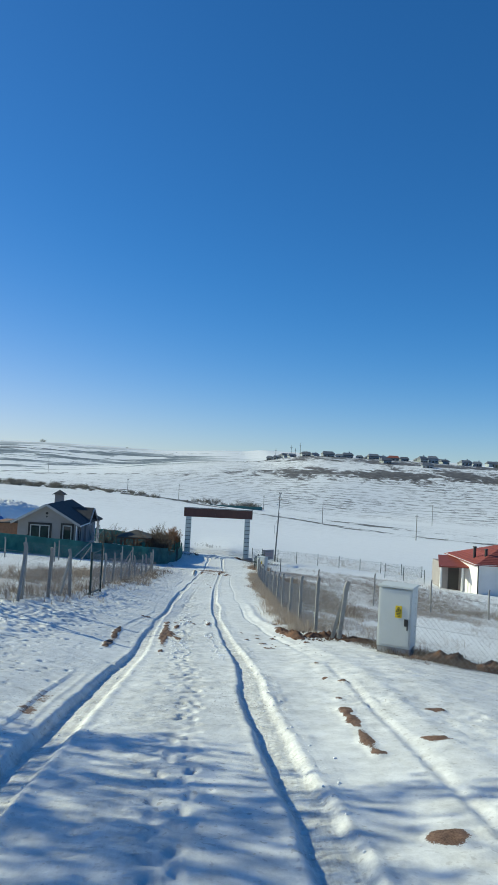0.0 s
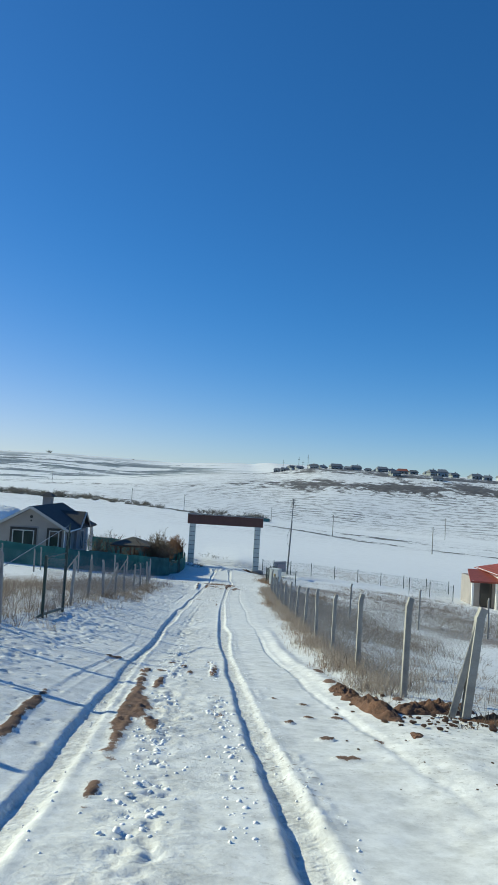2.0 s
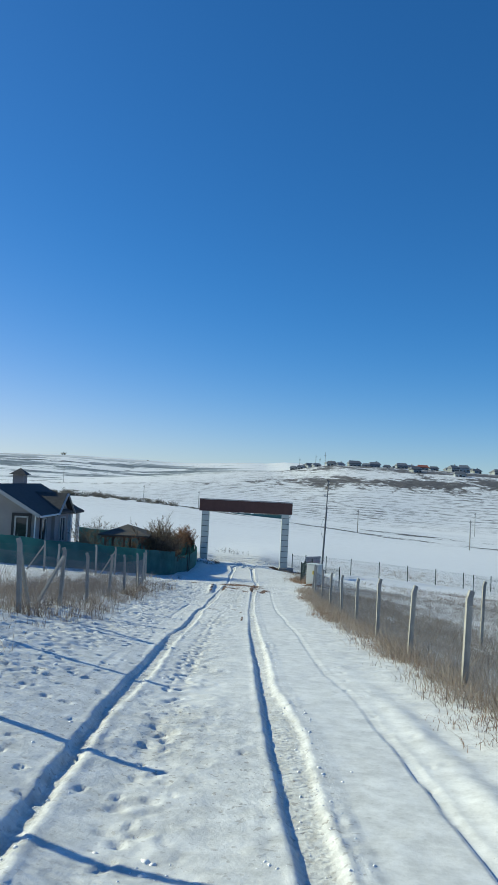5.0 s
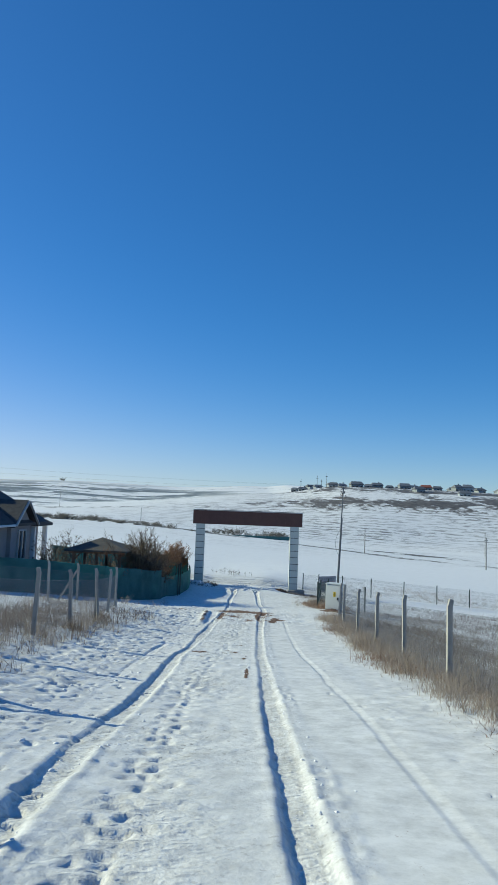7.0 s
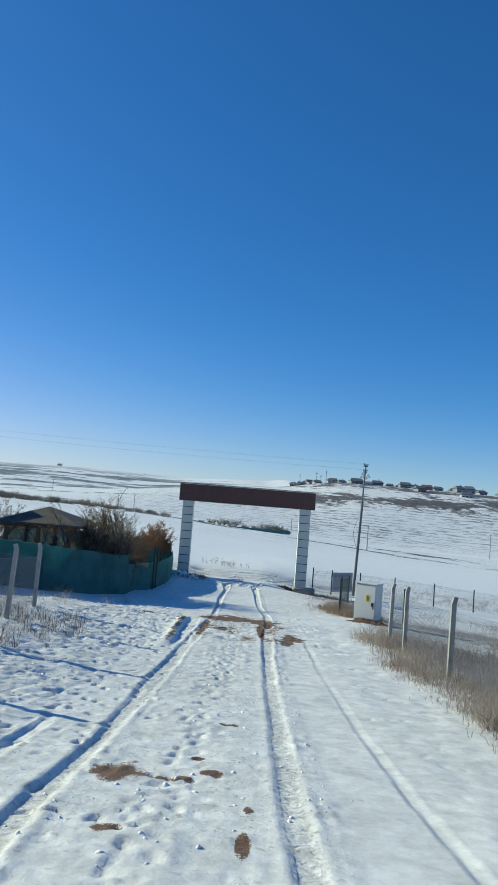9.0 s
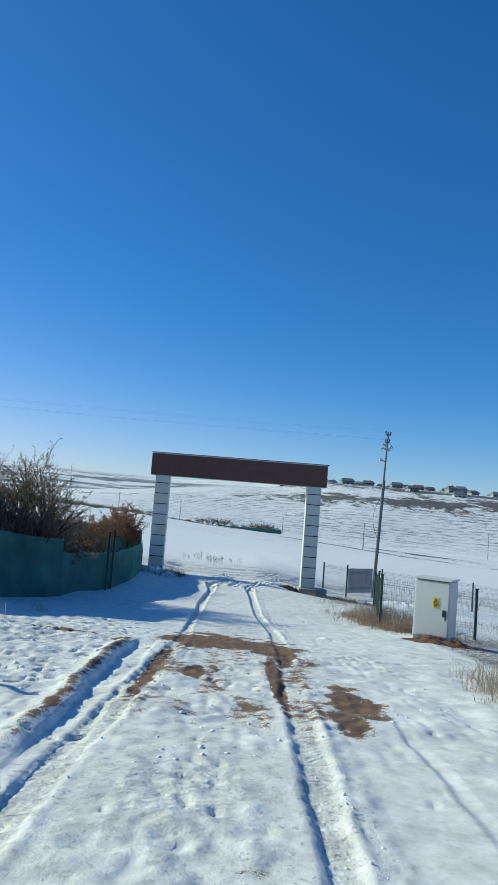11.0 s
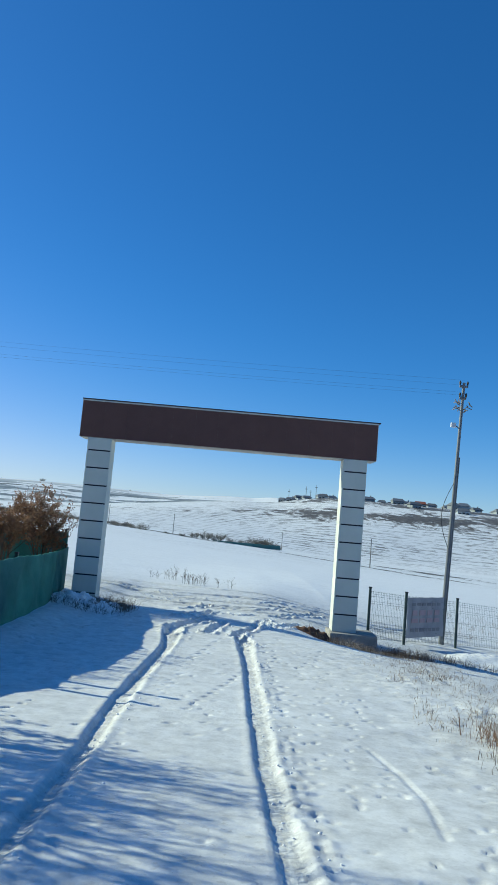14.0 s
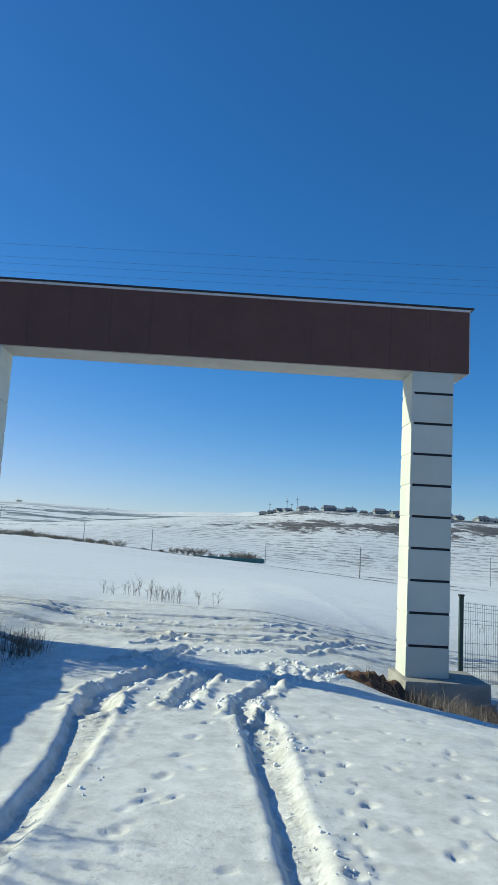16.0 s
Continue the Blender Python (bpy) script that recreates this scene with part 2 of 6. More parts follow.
RENDERED = plain("pale_render_block", (0.56, 0.58, 0.515), (0.64, 0.65, 0.585), 2.5, 0.85, 0.0, 0.15, 0.006, 90, vary=0.08)
JOINT = plain("dark_joint", (0.012, 0.013, 0.016), (0.03, 0.03, 0.034), 8.0, 0.9)
CONCRETE = plain("raw_concrete", (0.24, 0.23, 0.21), (0.41, 0.395, 0.36), 5.0, 0.95, 0.0, 0.4, 0.01, 70, vary=0.25)
STEEL_GREEN = plain("dark_green_steel", (0.026, 0.048, 0.044), (0.055, 0.085, 0.078), 9.0, 0.5, 0.3, 0.1)
STEEL_DARK = plain("dark_steel", (0.02, 0.022, 0.024), (0.06, 0.062, 0.062), 9.0, 0.55, 0.4, 0.1)
WIRE = plain("galvanised_wire", (0.22, 0.23, 0.23), (0.36, 0.37, 0.37), 20.0, 0.5, 0.6, 0.0)
CABLE = plain("dark_cable", (0.02, 0.02, 0.022), (0.04, 0.04, 0.042), 5.0, 0.6, 0.0, 0.0)
POLE_STEEL = plain("galvanised_pole", (0.11, 0.12, 0.13), (0.20, 0.21, 0.22), 3.0, 0.5, 0.5, 0.05)
CABINET = plain("cabinet_paint", (0.60, 0.62, 0.58), (0.68, 0.69, 0.65), 2.0, 0.45, 0.0, 0.05, 0.003)
YELLOW = plain("warning_yellow", (0.72, 0.50, 0.02), (0.80, 0.58, 0.03), 10.0, 0.5, 0.0, 0.0)
BLACK = plain("black_plastic", (0.012, 0.012, 0.013), (0.028, 0.028, 0.03), 15.0, 0.5)
NETTING = plain("green_shade_net", (0.038, 0.145, 0.145), (0.10, 0.285, 0.27), 1.6, 0.75, 0.0, 0.6, 0.02, 45)
net_nodes = NETTING.node_tree.nodes
through_light(net_nodes, NETTING.node_tree.links, net_nodes["Principled BSDF"], net_nodes["Color Ramp"].outputs[0], 0.45)
HOUSE_WALL = plain("beige_house_render", (0.27, 0.25, 0.245), (0.33, 0.305, 0.295), 1.5, 0.9, 0.0, 0.15)
WHITE_WALL = plain("white_house_render", (0.70, 0.69, 0.66), (0.78, 0.77, 0.74), 1.5, 0.9, 0.0, 0.15)
WHITE_TRIM = plain("white_trim", (0.70, 0.70, 0.69), (0.80, 0.80, 0.79), 4.0, 0.5, 0.0, 0.05)
SHINGLE = plain("dark_shingle", (0.030, 0.030, 0.033), (0.075, 0.073, 0.075), 5.0, 0.85, 0.0, 0.5, 0.02)
RED_TILE = plain("red_roof_tile", (0.19, 0.038, 0.03), (0.29, 0.066, 0.046), 3.0, 0.7, 0.0, 0.4, 0.02, vary=0.3)
TIMBER = plain("weathered_timber", (0.16, 0.085, 0.055), (0.28, 0.16, 0.105), 6.0, 0.85, 0.0, 0.3)
GAZEBO_ROOF = plain("grey_brown_felt", (0.062, 0.058, 0.052), (0.118, 0.108, 0.096), 4.0, 0.9, 0.0, 0.3)
SOIL = plain("red_brown_soil", (0.055, 0.030, 0.021), (0.20, 0.105, 0.066), 7.0, 1.0, 0.0, 1.0, 0.06, 38)
GRASS = leafy("dry_grass", (0.35, 0.295, 0.25), (0.46, 0.40, 0.345), (0.24, 0.195, 0.165))
WEED = leafy("reddish_weed_stalks", (0.24, 0.155, 0.11), (0.33, 0.22, 0.16), (0.15, 0.10, 0.075))
GREY_WEED = leafy("grey_brown_weeds", (0.21, 0.175, 0.15), (0.30, 0.255, 0.22), (0.14, 0.11, 0.095))
TWIG = leafy("grey_twigs", (0.12, 0.09, 0.072), (0.20, 0.16, 0.13), (0.08, 0.06, 0.05))
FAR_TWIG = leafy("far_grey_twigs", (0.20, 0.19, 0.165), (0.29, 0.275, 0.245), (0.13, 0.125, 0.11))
FAR_NET = plain("far_green_net", (0.05, 0.15, 0.14), (0.09, 0.21, 0.19), 1.6, 0.8)
BROWN_LEAF = leafy("withered_leaves", (0.25, 0.125, 0.08), (0.33, 0.19, 0.12), (0.18, 0.13, 0.085))
OLIVE_LEAF = leafy("dull_foliage", (0.17, 0.15, 0.105), (0.24, 0.20, 0.145), (0.28, 0.19, 0.13))
BANNER = plain("faded_banner", (0.29, 0.28, 0.28), (0.39, 0.37, 0.37), 3.0, 0.8, 0.0, 0.2)
BANNER_RED = plain("banner_red", (0.40, 0.27, 0.27), (0.46, 0.33, 0.33), 6.0, 0.8)
BANNER_DARK = plain("banner_dark", (0.20, 0.19, 0.195), (0.27, 0.255, 0.26), 6.0, 0.8)
TARP = plain("blue_tarpaulin", (0.03, 0.13, 0.36), (0.06, 0.19, 0.46), 4.0, 0.5)
GREY_TRIM = plain("grey_trim", (0.36, 0.36, 0.36), (0.44, 0.44, 0.44), 4.0, 0.6, 0.0, 0.05)
# blue-grey wall and roof tones hold the walls' shade and distance haze as colour
FAR_WALL = plain("far_house_wall", (0.22, 0.255, 0.28), (0.38, 0.41, 0.42), 0.5, 0.9, vary=0.5)
FAR_ROOF = plain("far_house_roof", (0.10, 0.12, 0.145), (0.19, 0.20, 0.22), 0.5, 0.8, vary=0.5)
FAR_RED = plain("far_red_roof", (0.22, 0.07, 0.05), (0.30, 0.10, 0.07), 0.5, 0.8)


def glass():
    m, nodes, links, b = material("window_glass", 0.08, 0.0, 0.6)
    co = nodes.new("ShaderNodeTexCoord").outputs["Object"]
    n = noise_node(nodes, links, 1.5, 3, 0.5, co)
    r = ramp_node(nodes, links, n.outputs[0], [(0.3, (0.012, 0.016, 0.022)), (0.7, (0.03, 0.036, 0.045))])
    links.new(r.outputs[0], b.inputs["Base Color"])
    return m


GLASS = glass()

# ---------- mesh helpers ----------
class Shape:
    """Collects vertices and faces of one mesh."""

    def __init__(self):
        self.v, self.f = [], []

    def box(self, c, s, turn=None):
        k = len(self.v)
        for dx, dy, dz in ((-1, -1, -1), (1, -1, -1), (1, 1, -1), (-1, 1, -1), (-1, -1, 1), (1, -1, 1), (1, 1, 1), (-1, 1, 1)):
            p = Vector((dx * s[0] / 2, dy * s[1] / 2, dz * s[2] / 2))
            if turn is not None:
                p = turn @ p
            self.v.append(tuple(p + Vector(c)))
        self.f += [tuple(k + i for i in q) for q in ((0, 3, 2, 1), (4, 5, 6, 7), (0, 1, 5, 4), (1, 2, 6, 5), (2, 3, 7, 6), (3, 0, 4, 7))]
        return self

    def tube(self, a, b, r0, r1=None, n=8, caps=True):
        r1 = r0 if r1 is None else r1
        a, b = Vector(a), Vector(b)
        d = (b - a).normalized()
        u = d.cross(Vector((0, 0, 1)) if abs(d.z) < 0.9 else Vector((1, 0, 0))).normalized()
        w = d.cross(u)
        k = len(self.v)
        for p, r in ((a, r0), (b, r1)):
            for i in range(n):
                q = 2 * math.pi * i / n
                self.v.append(tuple(p + u * (r * math.cos(q)) + w * (r * math.sin(q))))
        for i in range(n):
            j = (i + 1) % n
            self.f.append((k + i, k + j, k + n + j, k + n + i))
        if caps:
            self.f.append(tuple(k + n - 1 - i for i in range(n)))
            self.f.append(tuple(k + n + i for i in range(n)))
        return self

    def poly(self, *pts):
        k = len(self.v)
        self.v += [tuple(p) for p in pts]
        self.f.append(tuple(range(k, k + len(pts))))
        return self

    def slab(self, pts, down):
        """A plate with the outline pts, thickened by the vector down."""
        k, n = len(self.v), len(pts)
        self.v += [tuple(p) for p in pts] + [tuple(Vector(p) + Vector(down)) for p in pts]
        self.f.append(tuple(range(k, k + n)))
        self.f.append(tuple(k + 2 * n - 1 - i for i in range(n)))
        for i in range(n):
            j = (i + 1) % n
            self.f.append((k + j, k + i, k + n + i, k + n + j))
        return self

    def mesh(self, name, mat, bevel=0.0, smooth=False):
        me = bpy.data.meshes.new(name)
        me.from_pydata(self.v, [], self.f)
        bm = bmesh.new()
        bm.from_mesh(me)
        bmesh.ops.recalc_face_normals(bm, faces=bm.faces)
        if bevel:
            bmesh.ops.bevel(bm, geom=bm.edges[:], offset=bevel, segments=2, affect='EDGES', profile=0.7)
        if smooth:
            for face in bm.faces:
                face.smooth = True
        bm.to_mesh(me)
        bm.free()
        me.materials.append(mat)
        return me


def part(name, shape, mat, parent, label="", bevel=0.0, smooth=False, at=None):
    """One mesh object under a thing or under a part."""
    me = shape if isinstance(shape, bpy.types.Mesh) else shape.mesh(name, mat, bevel, smooth)
    ob = new(name, me)
    ob.parent = parent
    if at is not None:
        ob.matrix_basis = at
    if label:
        ob["label"] = label
    return ob


def thing(name, m=None, label="", category="", group="", kind=""):
    ob = new(name)
    ob.empty_display_size = 0.2
    if m is not None:
        ob.matrix_basis = m
    return tagged(ob, label, category, group, kind)


# ---------- the lie of the land ----------
ROAD_Y = [-160, -67, -60.9, -55.5, -45.6, -40, -33.7, -25, -20.6, -17, -13.7, -10.2, -8.5, 0, 10, 60, 165, 215]
ROAD_Z = [20.0, 7.15, 6.25, 5.5, 3.97, 3.39, 2.66, 1.72, 1.4, 1.1, .78, .48, .33, .1, 0, -1.5, -4, -4.8]


def step(a, b, x):
    t = np.clip((x - a) / (b - a), 0, 1)
    return t * t * (3 - 2 * t)


def land(x, y):
    """Height of the open ground, without ruts and lumps."""
    x, y = np.asarray(x, float), np.asarray(y, float)
    z = sum(np.interp(y + d, ROAD_Y, ROAD_Z) for d in (-2.0, -1.0, 0.0, 1.0, 2.0)) / 5
    out = step(2, 45, y)
    z = z - (1 - out) * (0.055 * np.clip(x + 2.4, -60, 0) + 0.085 * np.clip(x - 3.6, 0, 75)) - out * 0.065 * 70 * np.tanh(x / 70)
    z = z + 0.08 * step(2, 3, x) * (1 - step(4.2, 6.5, x)) * (1 - step(-46, -36, y)) + (0.2 * np.interp(-x, [0.5, 1.4, 2.65, 4.0], [0, 0.12, 0.47, 1]) * (1 - step(-25, -12, y)) + 0.36 * np.interp(-x, [0.1, 0.8, 1.6, 2.65, 3.2], [0, 0.28, 0.55, 0.93, 1]) * (1 - step(-44, -30, y))) - 0.38 * step(0.9, 4.4, x) * step(-6, -0.6, y) * (1 - step(4, 20, y)) + 0.1 * step(2.0, 3.0, -x) * step(-8, -3, y) * (1 - step(2, 10, y))
    z = z - 0.2 * np.exp(-((x - 3.0) / 0.9) ** 2 - ((y + 0.3) / 0.9) ** 2)
    crest = 1 + 14 * step(-150, 20, x) + 6 * step(10, 60, x)
    z = z * (1 - step(215, 330, y)) + crest * step(190, 470, y)
    across = step(-320, 130, x)
    z = z + 35 * step(330, 1300, y) * (1 - across) + 25 * step(600, 1500, y) * across + 6 * step(-600, -200, -np.abs(x + 100)) * step(700, 1400, y)
    return z


def ground_at(x, y):
    return float(land(x, y))


def lattice(x, y, size, seed):
    """Smooth value noise of that size, about -1 to 1."""
    gx, gy = x / size, y / size
    ix, iy = np.floor(gx).astype(np.int64), np.floor(gy).astype(np.int64)
    fx, fy = gx - ix, gy - iy
    fx, fy = fx * fx * (3 - 2 * fx), fy * fy * (3 - 2 * fy)

    def h(a, b):
        k = (a * 374761393 + b * 668265263 + seed * 982451653) & 0x7FFFFFFF
        k = ((k ^ (k >> 13)) * 1274126177) & 0x7FFFFFFF
        return ((k ^ (k >> 16)) & 0xFFFF) / 32767.5 - 1
    return (h(ix, iy) * (1 - fx) + h(ix + 1, iy) * fx) * (1 - fy) + (h(ix, iy + 1) * (1 - fx) + h(ix + 1, iy + 1) * fx) * fy


# the wheel ruts: how far along the road, the edges of both ruts and their depths
RUT_Y = [-80, -66, -62, -60, -58.3, -56.7, -55.2, -53.7, -52.3, -50.5, -48.5, -45.5, -43.5, -41.5, -39, -37, -35, -32, -30, -28.3, -25.5, -22.7, -20, -17.7, -15.3, -14, -12, -10, -8, -6.3, -5, -4, -3.2, -2.4]
LEFT_RUT = ([.40, .00, -.05, -.07, -.07, -.06, -.16, -.23, -.27, -.39, -.46, -.55, -.62, -.66, -.71, -.77, -.76, -.81, -.84, -.77, -.81, -.75, -.68, -.60, -.57, -.59, -.61, -.65, -.74, -.70, -.65, -.66, -.74, -.76],
            [.70, .30, .24, .21, .19, .15, .05, -.05, -.13, -.23, -.33, -.42, -.49, -.45, -.52, -.56, -.58, -.59, -.67, -.64, -.59, -.55, -.43, -.42, -.41, -.46, -.48, -.50, -.53, -.51, -.45, -.42, -.42, -.43],
            [0.085, 0.082, 0.08, 0.076, 0.066, 0.048, 0.032, 0.026, 0.022, 0.022, 0.032, 0.036, 0.038, 0.038, 0.036, 0.024, 0.036, 0.038, 0.028, 0.028, 0.028, 0.028, 0.024, 0.018, 0.022, 0.038, 0.042, 0.046, 0.052, 0.058, 0.062, 0.064, 0.064, 0.05])
RIGHT_RUT = ([2.10, 1.82, 1.55, 1.44, 1.45, 1.37, 1.27, 1.17, 1.13, 1.03, 1.00, .84, .76, .72, .67, .64, .60, .59, .56, .57, .58, .60, .64, .76, .79, .80, .71, .65, .63, .62, .58, .53, .49, .42],
             [2.40, 2.10, 1.83, 1.72, 1.69, 1.58, 1.48, 1.37, 1.31, 1.23, 1.13, 1.07, 1.08, .90, .89, .85, .81, .76, .72, .73, .74, .77, .85, .93, .99, .97, .88, .81, .83, .81, .79, .78, .81, .62],
             [0.06, 0.06, 0.056, 0.052, 0.048, 0.044, 0.04, 0.04, 0.04, 0.04, 0.04, 0.043, 0.046, 0.046, 0.044, 0.04, 0.034, 0.024, 0.02, 0.02, 0.022, 0.024, 0.02, 0.016, 0.02, 0.03, 0.03, 0.03, 0.034, 0.042, 0.05, 0.06, 0.06, 0.04])


def groove(d, half, depth, rim):
    """A wheel rut: a flat-bottomed trough with a pushed-up rim, d metres off its middle."""
    a = np.abs(d)
    return -depth * (1 - 0.55 * step(-half, half * 1.1, d)) * (1 - step(half * 0.85, np.where(d > 0, half * 1.3, half * 1.08), a)) + rim * np.exp(-((a - half * 1.3) / (half * 0.25)) ** 2)


def rut(x, y, edges, seed):
    """A wheel rut between two edges: a steep bank, a crumbly pressed floor and a thrown-up rim. Gives the height and the share of floor."""
    jag = 0.010 * lattice(x, y, 0.30, seed) + 0.007 * lattice(x, y, 0.09, seed + 1)
    d = x - np.interp(y, RUT_Y, edges[0]) + jag
    e = x - np.interp(y, RUT_Y, edges[1]) + 0.8 * jag + 0.012 * lattice(x, y, 0.13, seed + 2)
    depth = np.interp(y, RUT_Y, edges[2]) * (1 + 0.22 * lattice(x, y, 1.6, seed + 3))
    inside = step(-0.012, 0.018 + 0.5 * depth, d) * (1 - step(-0.02 - 0.7 * depth, 0.01, e))
    crumbs = np.abs(lattice(x, y, 0.085, seed + 4)) + 0.7 * np.abs(lattice(x, y, 0.05, seed + 5))
    loose = step(-0.35, 0.5, lattice(x, y, 0.8, seed + 6))
    h = -depth * inside * (1 - 0.3 * step(0.03, 0.2, d)) + 0.006 * crumbs * inside
    h += (0.07 * depth + 0.014 * crumbs * loose + 0.002) * np.exp(-((e - 0.03) / 0.03) ** 2)
    h += (0.03 * depth + 0.006 * crumbs) * np.exp(-((d + 0.035) / 0.03) ** 2)
    h += 0.016 * (crumbs - 0.45) * loose * np.exp(-((e - 0.13) / 0.06) ** 2)
    return h, inside


def off_line(x, y, line):
    """Distance from each point to a line of straight pieces."""
    far = np.full(x.shape, 99.0)
    for (ax, ay), (bx, by) in zip(line, line[1:]):
        t = np.clip(((x - ax) * (bx - ax) + (y - ay) * (by - ay)) / ((bx - ax) ** 2 + (by - ay) ** 2), 0, 1)
        far = np.minimum(far, np.hypot(x - ax - t * (bx - ax), y - ay - t * (by - ay)))
    return far


def patch(x, y, cx, cy, rx, ry, turn=0.0):
    c, s = math.cos(radians(turn)), math.sin(radians(turn))
    u, v = ((x - cx) * c + (y - cy) * s) / rx, (-(x - cx) * s + (y - cy) * c) / ry
    return np.clip(1.25 - np.sqrt(u * u + v * v), 0, 1)


def build_ground():
    def lines(lo, hi, stepsize, far_lo, far_hi, grow):
        mid = np.arange(lo, hi, stepsize)
        up, d, p = [], stepsize, mid[-1]
        while p < far_hi:
            d *= grow
            p += d
            up.append(p)
        down, d, p = [], stepsize, lo
        while p > far_lo:
            d *= grow
            p -= d
            down.append(p)
        return np.array(down[::-1] + list(mid) + up)
    fine = np.concatenate([np.arange(-3.2, -1.45, 0.032), np.arange(-1.45, 2.0, 0.022), np.arange(2.0, 3.6, 0.036), np.arange(3.6, 6.4, 0.08)])
    wide = lines(-3.2, 3.6, 0.05, -2600, 2600, 1.095)
    xs = np.concatenate([wide[wide < -3.201], fine, wide[wide > fine[-1] + 0.01]])
    ys = lines(-64.5, 6.5, 0.038, -200, 4200, 1.045)
    ys = np.concatenate([ys[ys < -12], np.arange(-12, -2, 0.026), ys[ys > -2]])
    x, y = np.meshgrid(xs, ys)
    z = land(x, y)
    near = (1 - step(10, 30, np.abs(x))) * (1 - step(15, 45, y))
    # broad unevenness, drifts and lumps
    z += 0.03 * lattice(x, y, 3.1, 1) * near + 0.012 * lattice(x, y, 1.1, 2) * near
    z += 0.35 * lattice(x, y, 40, 3) * step(20, 90, y) + 1.2 * lattice(x, y, 110, 4) * step(170, 420, y)
    wx = x + 0.05 * lattice(x, y, 2.2, 11) + 0.015 * lattice(x, y, 0.4, 12)
    onroad = 1 - step(-1.5, 1.5, y)
    pressed = np.zeros_like(x)
    for edges, seed in ((LEFT_RUT, 100), (RIGHT_RUT, 120)):
        h, inside = rut(x, y, edges, seed)
        z += h * (1 - step(-2.9, -2.0, y))
        pressed = np.maximum(pressed, inside * (1 - step(-2.9, -2.0, y)))
    left_rut, right_rut = np.interp(y, RUT_Y, LEFT_RUT[1]), np.interp(y, RUT_Y, RIGHT_RUT[1])
    # a deep wheel trough with a thrown-up ridge where the soil lies open
    muddy = step(-23, -21, y) * (1 - step(-17.2, -16.2, y))
    trough = x + 0.85 + 0.025 * (y + 18.5) + 0.04 * lattice(x, y, 0.5, 19)
    z += muddy * (groove(trough, 0.13, 0.042, 0.0) + (0.05 + 0.02 * lattice(x, y, 0.7, 37)) * np.exp(-((trough + 0.24) / 0.09) ** 2))
    z += muddy * (0.02 * lattice(x, y, 0.3, 20) + 0.014 * np.abs(lattice(x, y, 0.12, 36))) * (1 - step(2, 3, np.abs(x)))
    # an older, shallower pair of tracks beside them
    older = np.interp(y, [-80, -58, -51, -49, -44.6, -40, -35, -29, -25, -20, -12, -8, 0], [3.0, 2.6, 2.05, 1.97, 1.8, 1.6, 1.55, 1.4, 1.42, 1.45, 1.8, 2.25, 2.6])
    z += groove(wx - older, 0.042, 0.022 - 0.010 * step(-45, -39, y), 0.002) * onroad * (1 - step(-22, -18, y)) * np.clip(0.7 + 0.7 * lattice(x, y, 3.0, 14), 0, 1)
    z += (0.012 - 0.007 * step(-45, -39, y) + 0.03 * step(-54, -50, y) * (1 - step(-46, -40, y))) * (1 + 0.4 * lattice(x, y, 0.5, 16)) * np.exp(-((wx - older - 0.3) / 0.13) ** 2) * onroad * (1 - step(-24, -18, y))
    aside = np.interp(y, [-62, -57, -54.5, -50, -47.5, -45, -36, -29, -24, -21], [-.2, -.46, -.58, -.60, -.66, -.85, -1.15, -1.27, -1.15, -1.22])
    z += groove(wx - aside, 0.06, 0.009 + 0.014 * step(-40, -32, y), 0.006) * onroad * (1 - step(-23, -20, y)) * np.clip(0.1 + 1.5 * lattice(x, y, 1.5, 15), 0, 1)
    # churned snow between the ruts and on the verge
    mid = np.exp(-((x - left_rut - 0.52) / 0.42) ** 2) * onroad * (1 - 0.85 * step(-16, -12, y))
    z += 0.009 * lattice(x, y, 0.3, 21) * mid + 0.008 * lattice(x, y, 0.11, 22) * mid
    ragged = (np.exp(-((x - left_rut - 0.50) / 0.16) ** 2) + 0.8 * np.exp(-((x - right_rut + 0.40) / 0.09) ** 2)) * (step(-57, -54, y) * (1 - step(-48, -44, y)) + 0.7 * step(-36, -32, y) * (1 - step(-19, -17, y)))
    ragged = np.clip(ragged, 0, 1) * step(-0.35, 0.35, lattice(x, y, 0.7, 23))
    z += ragged * (0.034 * np.abs(lattice(x, y, 0.17, 24)) + 0.026 * np.abs(lattice(x, y, 0.085, 27)) - 0.020)
    verge_left = step(0.5, 1.2, -x - 0.5) * (1 - step(5, 8, -x)) * onroad * (1 - 0.8 * step(-16, -12, y))
    z += (0.014 * lattice(x, y, 0.36, 23) + 0.013 * lattice(x, y, 0.15, 24)) * verge_left
    verge = step(0.9, 1.4, x) * (1 - step(4, 6, x)) * onroad
    z += (0.007 * lattice(x, y, 0.8, 25) + (0.003 + 0.005 * step(1.7, 2.4, x)) * lattice(x, y, 0.17, 26)) * verge
    knobs = step(0.1, 0.6, lattice(x, y, 0.9, 50)) * (step(2.1, 2.7, x) + step(-20, -18, y) * (1 - step(-14.5, -13.5, y)) * step(1.1, 1.5, x)) * (1 - step(5, 7, x)) * onroad
    z += np.clip(knobs, 0, 1) * (0.022 * np.abs(lattice(x, y, 0.13, 51)) + 0.016 * np.abs(lattice(x, y, 0.07, 52)) - 0.01)
    crust = 0.5 - np.abs(lattice(x, y, 0.16, 27)) + 0.5 * (0.5 - np.abs(lattice(x, y, 0.07, 28)))
    z += crust * (0.004 * (1 - 0.8 * step(0.9, 1.2, x)) + 0.036 * verge_left + 0.008 * mid) * onroad * near * (0.6 + 0.6 * lattice(x, y, 1.7, 29))
